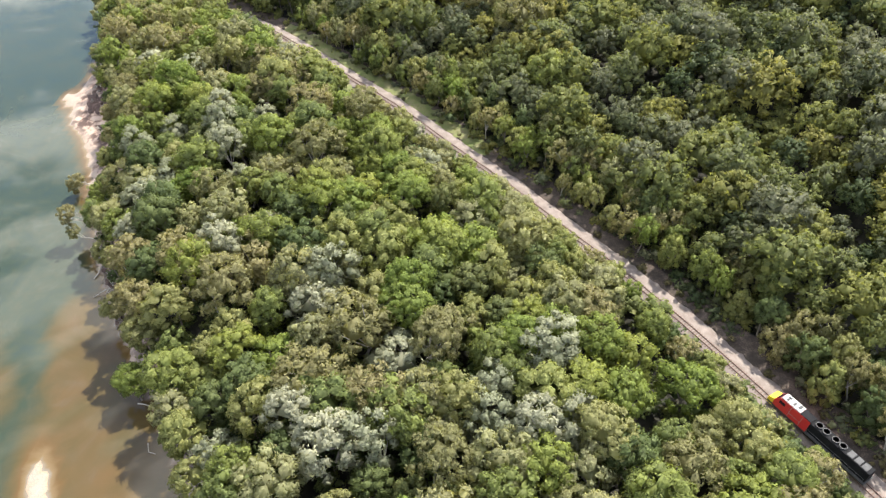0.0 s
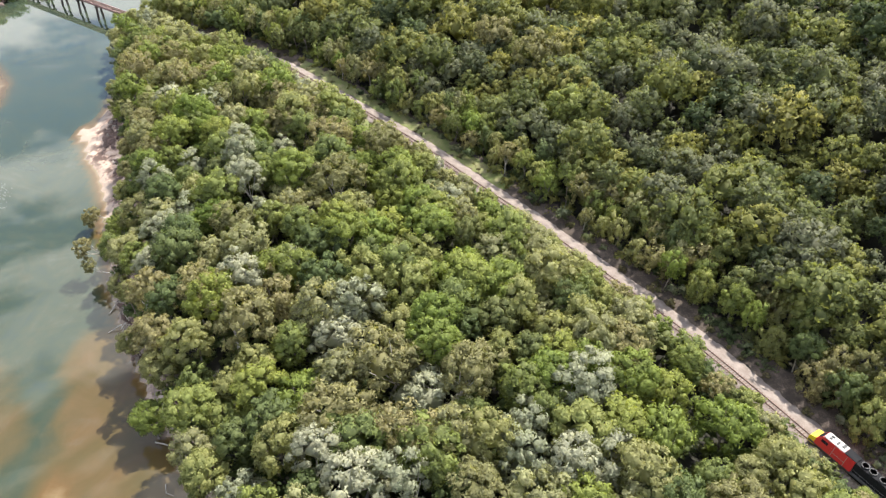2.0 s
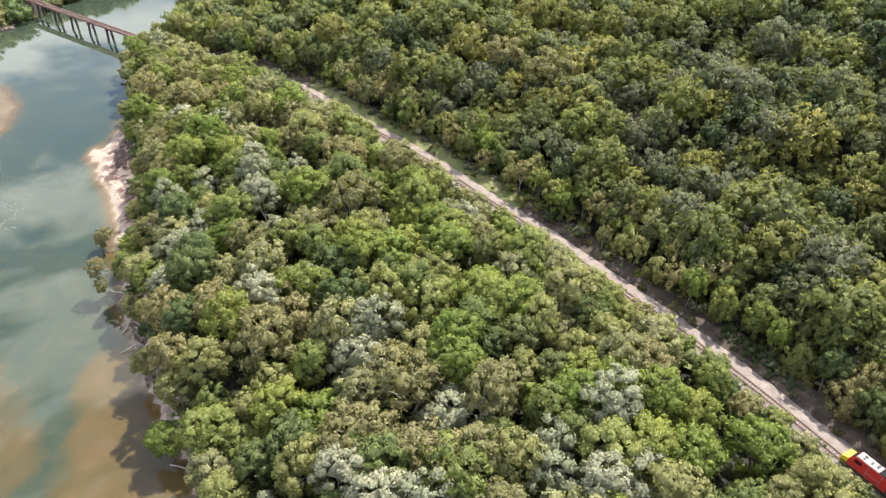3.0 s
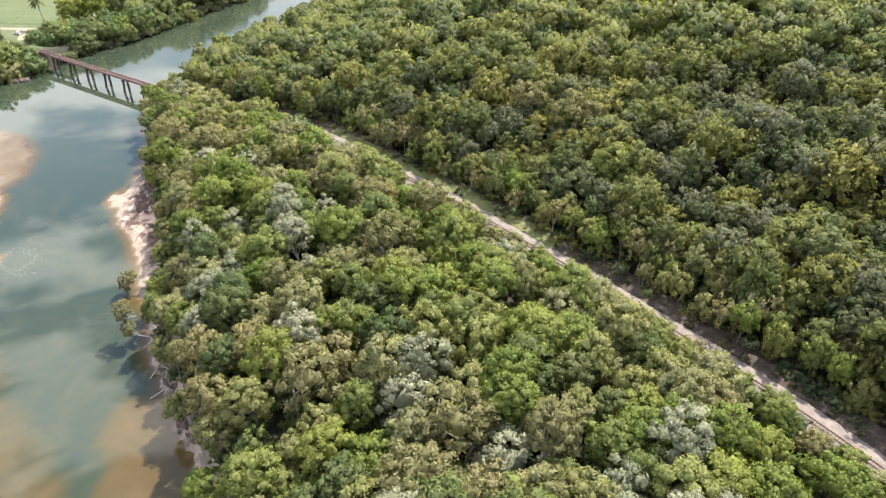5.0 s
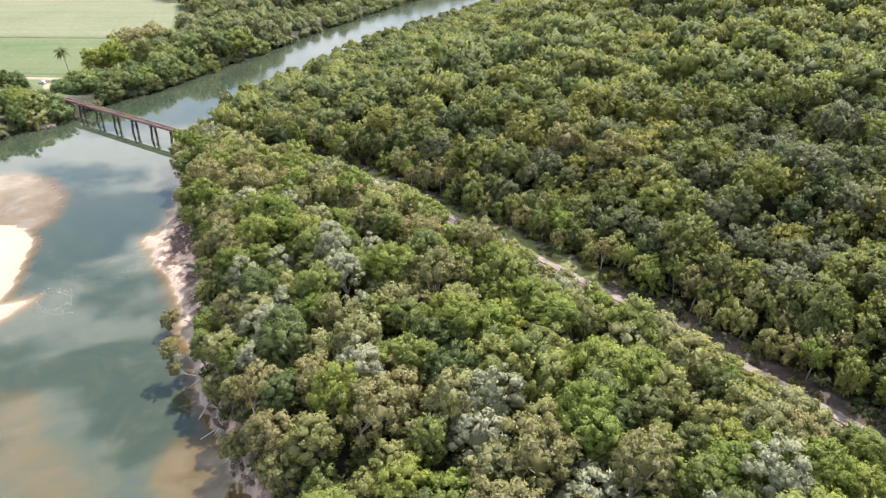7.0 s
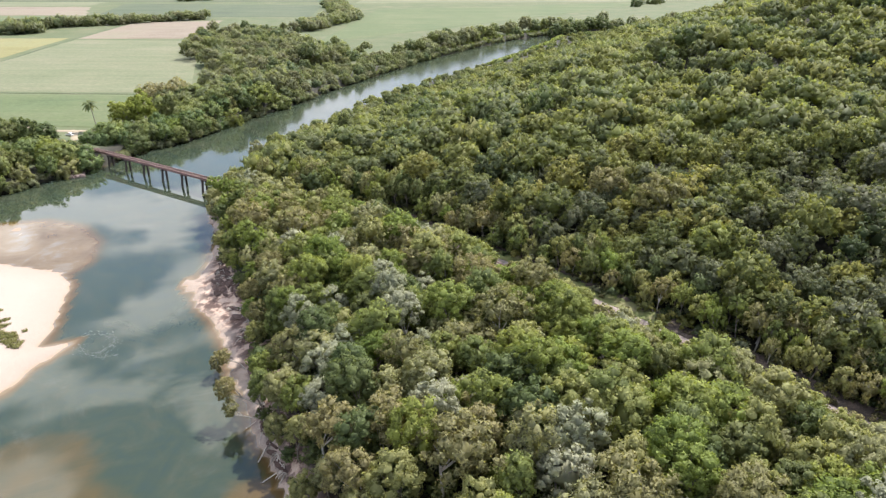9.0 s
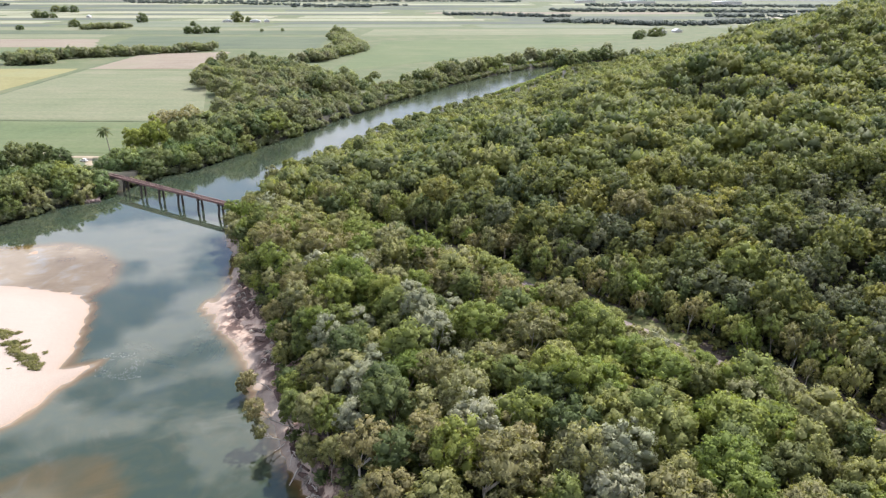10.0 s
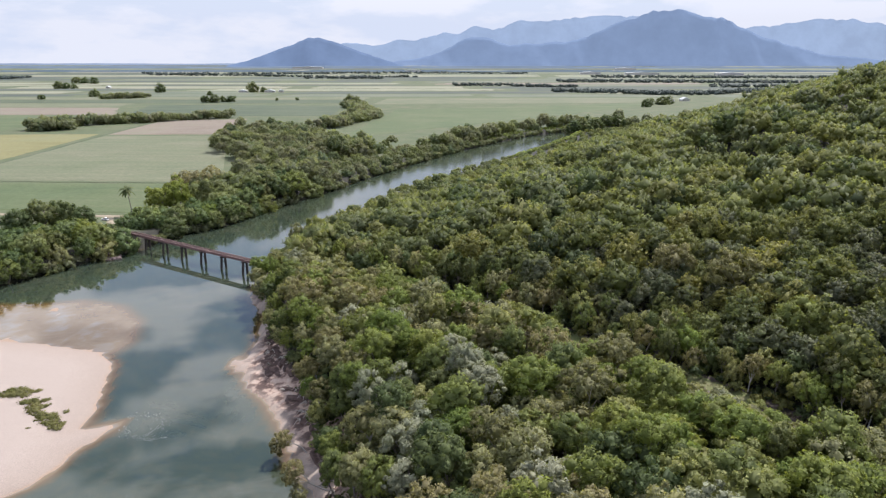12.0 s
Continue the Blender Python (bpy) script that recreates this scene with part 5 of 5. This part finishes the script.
    for bx in (-4.2, -16.6):
        bm = bmesh.new()
        box(bm, 4.4, 2.0, 0.4, Matrix.Translation((bx, 0, 0.62)), 0.05)
        bogie = part("bogie", bm, BLACK, top)
        for k in (-1.6, 0, 1.6):
            bm = bmesh.new()
            for s in (-1, 1):
                bmesh.ops.create_cone(bm, cap_ends=True, segments=22, radius1=0.47, radius2=0.47, depth=0.13, matrix=pose(bx + k, s * 0.56, 0.48, 90, 0, 0))
            rod(bm, (bx + k, -0.6, 0.48), (bx + k, 0.6, 0.48), 0.08, 0.08, 8)
            part("wheelset", bm, STEEL, bogie)
    bm = bmesh.new()
    box(bm, 0.2, 2.2, 0.5, Matrix.Translation((-0.0, 0, 0.55)), 0.04)
    part("pilot", bm, BLACK, top)
    return top


locomotive(int(np.argmin(np.hypot(RAIL[:, 0] - 57.6, RAIL[:, 1] - 81.4))))


# ---- riverside details ----
def lump(bm, centre, r, rng, squash=0.7, detail=2):
    res = bmesh.ops.create_icosphere(bm, subdivisions=detail, radius=1.0)
    ax = Vector((rng.uniform(0.7, 1.3), rng.uniform(0.7, 1.3), squash * rng.uniform(0.7, 1.2)))
    off = Vector(rng.uniform(-50, 50, 3))
    for v in res["verts"]:
        k = 1 + 0.45 * noise.noise(v.co * 1.3 + off) + 0.15 * noise.noise(v.co * 3.7 + off)
        v.co = Vector(centre) + Vector((v.co.x * ax.x, v.co.y * ax.y, v.co.z * ax.z)) * r * k


def fallen_log(points, r, label):
    bm = bmesh.new()
    for k, (a, b) in enumerate(zip(points[:-1], points[1:])):
        rod(bm, a, b, r * (1 - 0.25 * k), r * (1 - 0.25 * (k + 1)), 8)
    tagged(part("driftwood_log", bm, DRIFTWOOD), label, "log")


for pts_, r in (([(-87.2, 124.5, 1.2), (-88.8, 121.0, 0.7), (-89.6, 117.6, 0.1)], 0.22), ([(-86.6, 122.6, 1.0), (-88.4, 120.4, 0.3)], 0.14), ([(-66.4, 82.6, 0.1), (-64.6, 82.2, 0.3), (-62.9, 81.6, 0.4)], 0.16),
                ([(-61.3, 73.6, 0.0), (-60.4, 71.6, 0.3), (-58.8, 71.0, 0.6)], 0.1), ([(-84.8, 113.6, 0.9), (-87.4, 111.6, 0.1)], 0.12), ([(-93.0, 130.2, 0.9), (-94.9, 128.6, 0.1)], 0.1)):
    fallen_log(pts_, r, "bleached fallen log at the water's edge")
rng = np.random.RandomState(91)
tree("brown", 1, -91.5, 135.5, 2.5, 12.5, 24, (0, -56), "leaning trees")
tree("brown", 2, -92.5, 131.0, 1.9, 8.0, 15, (0, -62), "leaning trees")
tree("brown", 0, -101.5, 151.0, 2.4, 8.0, 10, (0, -55), "leaning trees")
tree("green", 0, -131.5, 247.0, 3.6, 11.0, 20, (0, -30), "leaning trees")
CLOD = plain("bank_clay", [(0.040, 0.025, 0.021), (0.085, 0.052, 0.042), (0.19, 0.125, 0.10)], 0.9, 0.95, 0, 0.08)
p, d, _ = glide([q for q in NEAR_BANK if 96 < q[1] < 226], 1.0)
for k in range(84):
    i = rng.randint(len(p))
    back = float(setback(p[i][1]))
    o = back * rng.uniform(0.45, 1.0) + rng.uniform(0.2, 1.0)
    x, y = p[i][0] + d[i][1] * o, p[i][1] - d[i][0] * o
    bm = bmesh.new()
    lump(bm, (0, 0, 0), 1.0, rng, 0.4)
    ob = part("bank_clod", bm, CLOD)
    r = rng.uniform(0.5, 1.0) + 0.05 * back
    ob.matrix_basis = pose(x, y, ground_z(x, y) - 0.05 * r, 0, 0, math.degrees(math.atan2(d[i][1], d[i][0])) + rng.uniform(-35, 35)) @ Matrix.Diagonal((r * rng.uniform(1.3, 2.6), r * rng.uniform(0.6, 1.0), r * 0.9, 1))
    tagged(ob, "slumped dark clay clod on the eroded bank", "clod", "slumped bank")
for k in range(46):
    i = rng.randint(len(p))
    o = float(setback(p[i][1])) * rng.uniform(0.5, 1.1) + 0.5
    x, y = p[i][0] + d[i][1] * o, p[i][1] - d[i][0] * o
    bm = bmesh.new()
    base = Vector((x, y, ground_z(x, y) + 0.25))
    for j in range(rng.randint(3, 6)):
        a = rng.uniform(2.2, 5.2)
        tip = base + Vector((math.cos(a), math.sin(a), 0)) * rng.uniform(1.2, 3.0)
        tip.z = ground_z(tip.x, tip.y) + rng.uniform(0.0, 0.5)
        mid = (base + tip) / 2 + Vector((rng.uniform(-0.3, 0.3), rng.uniform(-0.3, 0.3), rng.uniform(0.2, 0.7)))
        rod(bm, base, mid, 0.13, 0.09, 5)
        rod(bm, mid, tip, 0.09, 0.03, 5)
    tagged(part("exposed_root", bm, DRIFTWOOD if k % 3 else BARK), "bare tree roots washed out of the sandy bank", "roots", "roots on the bank")

SHRUB = leaf_mat("sand_creeper_leaf", [(0.13, 0.135, 0.042), (0.17, 0.165, 0.058), (0.20, 0.185, 0.075)], 0.4)
for x, y, r in ((-186, 181, 2.0), (-184, 179, 2.6), (-181.5, 178.5, 1.6), (-180, 180.5, 1.4), (-178, 174.5, 2.2), (-176, 173, 2.0), (-174.5, 175.5, 1.2), (-174, 170.5, 2.3), (-172.5, 172.5, 1.1), (-171.5, 168, 1.8), (-169.5, 166.5, 2.2),
                (-168, 168.5, 1.0), (-167, 164.5, 2.0), (-165, 162.5, 2.2), (-163.6, 163.6, 1.2), (-170.6, 161.2, 0.5), (-166, 170, 0.9), (-188, 178, 1.4)):
    ob = new("sand_shrub", crown_mesh("sand_shrub", crown_form(rng, 16, 26, 0.10, 0.36, 0.25, -0.1, 0.2, 1.4, 0.7), SHRUB))
    ob.matrix_basis = pose(x, y, ground_z(x, y) + 0.05, 0, 0, rng.uniform(0, 360)) @ Matrix.Diagonal((r * 1.25, r * 0.85, r * 0.7, 1))
    tagged(ob, "low olive-green creeper growing on bare sand", "shrub", "creepers on the sandbar")


FOAM = plain("river_scum", [(0.14, 0.15, 0.14), (0.26, 0.26, 0.24)], 0.8, 0.8)
for line, wid in (([(-150, 168.5), (-146, 170.5), (-141.5, 168), (-139.6, 163), (-142, 159.5)], 0.5), ([(-149, 164), (-145, 160), (-140, 158), (-136, 159.5)], 0.35)):
    p, d, _ = glide(line, 0.12)
    bm = bmesh.new()
    for k in range(0, len(p)):
        if rng.uniform() < 0.8:
            o = rng.normal() * wid * 1.8
            c = Vector((p[k][0] + d[k][1] * o, p[k][1] - d[k][0] * o, 0.012))
            rx, ry, a = rng.uniform(0.08, 0.34), rng.uniform(0.03, 0.09), math.atan2(d[k][1], d[k][0]) + rng.normal() * 0.5
            low_, high_ = [], []
            for j in range(7):
                q = 6.283 * j / 7
                u, v = rx * math.cos(q) * rng.uniform(0.7, 1.2), ry * math.sin(q) * rng.uniform(0.7, 1.2)
                low_.append(bm.verts.new(c + Vector((u * math.cos(a) - v * math.sin(a), u * math.sin(a) + v * math.cos(a), -0.02))))
                high_.append(bm.verts.new(c + Vector(((u * math.cos(a) - v * math.sin(a)) * 0.8, (u * math.sin(a) + v * math.cos(a)) * 0.8, 0.01))))
            bm.faces.new(high_)
            for j in range(7):
                bm.faces.new((low_[j], low_[(j + 1) % 7], high_[(j + 1) % 7], high_[j]))
    tagged(part("foam_streak", bm, FOAM), "thin pale foam drifting on the river", "foam", kind="stuff")


# ---- far bank details ----
def palm(x, y, h):
    foot = tagged(new("palm_tree"), "tall slender palm with a drooping crown beside the farm road", "palm")
    foot.matrix_basis = pose(x, y, ground_z(x, y) - 0.1)
    bm = bmesh.new()
    pts_ = [Vector((-1.6 * (k / 8) ** 1.6, 0, h * k / 8)) for k in range(9)]
    for k in range(8):
        rod(bm, pts_[k], pts_[k + 1], 0.26 - 0.012 * k, 0.25 - 0.012 * k, 8)
    part("trunk", bm, BARK, foot)
    leaf = LEAF["dark"]
    for k in range(24):
        a, up = 2.4 * k, rng.uniform(-0.45, 1.0)
        bm = bmesh.new()
        prev = None
        for j in range(7):
            t = j / 6
            r = 4.6 * t
            c = pts_[-1] + Vector((math.cos(a) * r, math.sin(a) * r, up * r * 0.8 - 2.6 * t * t))
            w = 0.85 * math.sin(math.pi * min(1, t * 0.85 + 0.12))
            sd = Vector((-math.sin(a), math.cos(a), 0)) * w
            row = [bm.verts.new(c - sd - Vector((0, 0, 0.35 * w))), bm.verts.new(c), bm.verts.new(c + sd - Vector((0, 0, 0.35 * w)))]
            if prev:
                bm.faces.new((prev[0], prev[1], row[1], row[0]))
                bm.faces.new((prev[1], prev[2], row[2], row[1]))
            prev = row
        part("frond", bm, leaf, foot)


palm(-244.5, 387.0, 15.0)
for x, y, r, h in ((-230, 391, 6.4, 15.5), (-222, 396, 6.2, 17), (-235, 399, 5.6, 13), (-226, 404, 6.6, 17)):
    tree("bamboo", rng.randint(4), x, y, r, h, rng.uniform(0, 360), group="bamboo by the road")
for x, y, r, h in ((-236, 452, 8.0, 15), (-229, 441, 8.0, 16), (-224, 455, 7.5, 17)):
    tree("brown", rng.randint(4), x, y, r, h, rng.uniform(0, 360), group="trees on the far bank", far=True)
dead = tagged(new("dead_tree"), "bare grey dead tree at the edge of the field", "tree")
dead.matrix_basis = pose(-328, 385, ground_z(-328, 385) - 0.2) @ Matrix.Diagonal((4.4, 4.4, 5.2, 1))
for k in range(3):
    o = new("branches", trunk_mesh("branches", rng, 2.6, 0.75, PALE_BARK, 7, 0.05))
    o.parent = dead
    o.matrix_basis = pose(0, 0, 0, 0, 0, 50 * k)

ROCK = plain("rubble_stone", [(0.06, 0.036, 0.032), (0.12, 0.085, 0.075), (0.19, 0.15, 0.135)], 1.2, 0.9, 0, 0.05)
for k in range(12):
    bm = bmesh.new()
    lump(bm, (0, 0, 0), 1.0, rng, 0.75)
    ob = part("boulder", bm, ROCK)
    x, y = -224 + rng.uniform(-4, 4), 316 + rng.uniform(-4, 4)
    q = min(((float(np.hypot(fx - x, fy - y)), fx, fy) for fx, fy in FAR_BANK))
    ob.matrix_basis = pose(x + 1.5, y - 1.5, max(0.2, min(ground_z(x, y), 1.6)), 0, 0, rng.uniform(0, 360)) @ Matrix.Diagonal((rng.uniform(0.8, 1.7),) * 3 + (1,))
    tagged(ob, "reddish-grey boulder at the foot of the river bank", "boulder", "rubble on the far bank")


def car(x, y, turn):
    top = tagged(new("parked_car"), "small white car parked on sand near the bridge", "car")
    top.matrix_basis = pose(x, y, ground_z(x, y) + 0.12, 0, 0, turn)
    white = plain("car_paint_white", [(0.62, 0.62, 0.61), (0.72, 0.72, 0.71)], 0.8, 0.3)
    bm = bmesh.new()
    prism(bm, [(2.15, 0.35), (2.2, 0.75), (1.1, 0.95), (-1.95, 0.98), (-2.1, 0.7), (-2.1, 0.35)], 0.86, 0.82)
    part("body", bm, white, top)
    bm = bmesh.new()
    prism(bm, [(0.95, 0.95), (0.3, 1.46), (-1.5, 1.48), (-1.95, 0.97)], 0.8, 0.66)
    part("cabin", bm, DARK_GLASS, top, "dark glass cabin")
    bm = bmesh.new()
    prism(bm, [(0.2, 1.44), (0.15, 1.53), (-1.4, 1.54), (-1.5, 1.46)], 0.68, 0.62)
    part("roof", bm, white, top)
    for px_ in (1.35, -1.3):
        for s in (-1, 1):
            bm = bmesh.new()
            bmesh.ops.create_cone(bm, cap_ends=True, segments=20, radius1=0.32, radius2=0.32, depth=0.22, matrix=pose(px_, s * 0.78, 0.32, 90, 0, 0))
            part("wheel", bm, BLACK, top)


car(-252.5, 372.5, 160)


def house(x, y, turn, w, d, h, roof, label):
    top = tagged(new("farm_building"), label, "building")
    top.matrix_basis = pose(x, y, ground_z(x, y) - 0.3, 0, 0, turn)
    bm = bmesh.new()
    box(bm, w, d, h, Matrix.Translation((0, 0, h / 2)))
    part("wall", bm, CONCRETE, top)
    bm = bmesh.new()
    prism(bm, [(-w / 2 - 0.5, h), (0, h + min(0.28 * w, 4.0)), (w / 2 + 0.5, h)], d / 2 + 0.5)
    part("roof", bm, roof, top)
    for k in (-1, 0, 1):
        bm = bmesh.new()
        box(bm, 1.6, 0.12, 1.4, Matrix.Translation((k * w * 0.28, -d / 2 - 0.03, h * 0.55)))
        part("window", bm, DARK_GLASS, top)


TIN = plain("tin_roof", [(0.50, 0.50, 0.50), (0.62, 0.62, 0.61)], 0.2, 0.45, 0.2)
for x, y, w, d in ((-610, 1868, 22, 14), (-540, 1872, 26, 14), (-512, 1878, 14, 10), (-552, 1462, 14, 10), (-530, 1482, 10, 8), (-1178, 2070, 14, 10), (-1060, 2080, 12, 9), (380, 1500, 24, 16), (420, 1520, 18, 12)):
    house(x, y, rng.uniform(-20, 20), w, d, 4.0, TIN, "low farm building with a pale tin roof")
for x, y, w in ((860, 3900, 110), (-880, 4100, 170), (560, 3300, 90), (780, 3250, 150), (1150, 3200, 120), (-260, 3600, 80)):
    house(x, y, 0, w, 30, 9, TIN, "long pale shed far off on the plain")

# ---- sleepers ----
bm = bmesh.new()
box(bm, 0.24, 2.1, 0.14, None, 0.015)
sl = bpy.data.meshes.new("sleeper")
bm.to_mesh(sl)
bm.free()
sl.materials.append(TIMBER)
first = int(np.argmin(np.hypot(RAIL[:, 0] - 76, RAIL[:, 1] - 50)))
for i in range(first, i_bridge):
    ob = new("sleeper", sl)
    ob.parent = track
    ob.matrix_basis = pose(RAIL[i][0], RAIL[i][1], RAIL_Z - 0.205 + float(sag(RAIL[i][1])), 0, 0, math.degrees(math.atan2(RAIL_DIR[i][1], RAIL_DIR[i][0])))
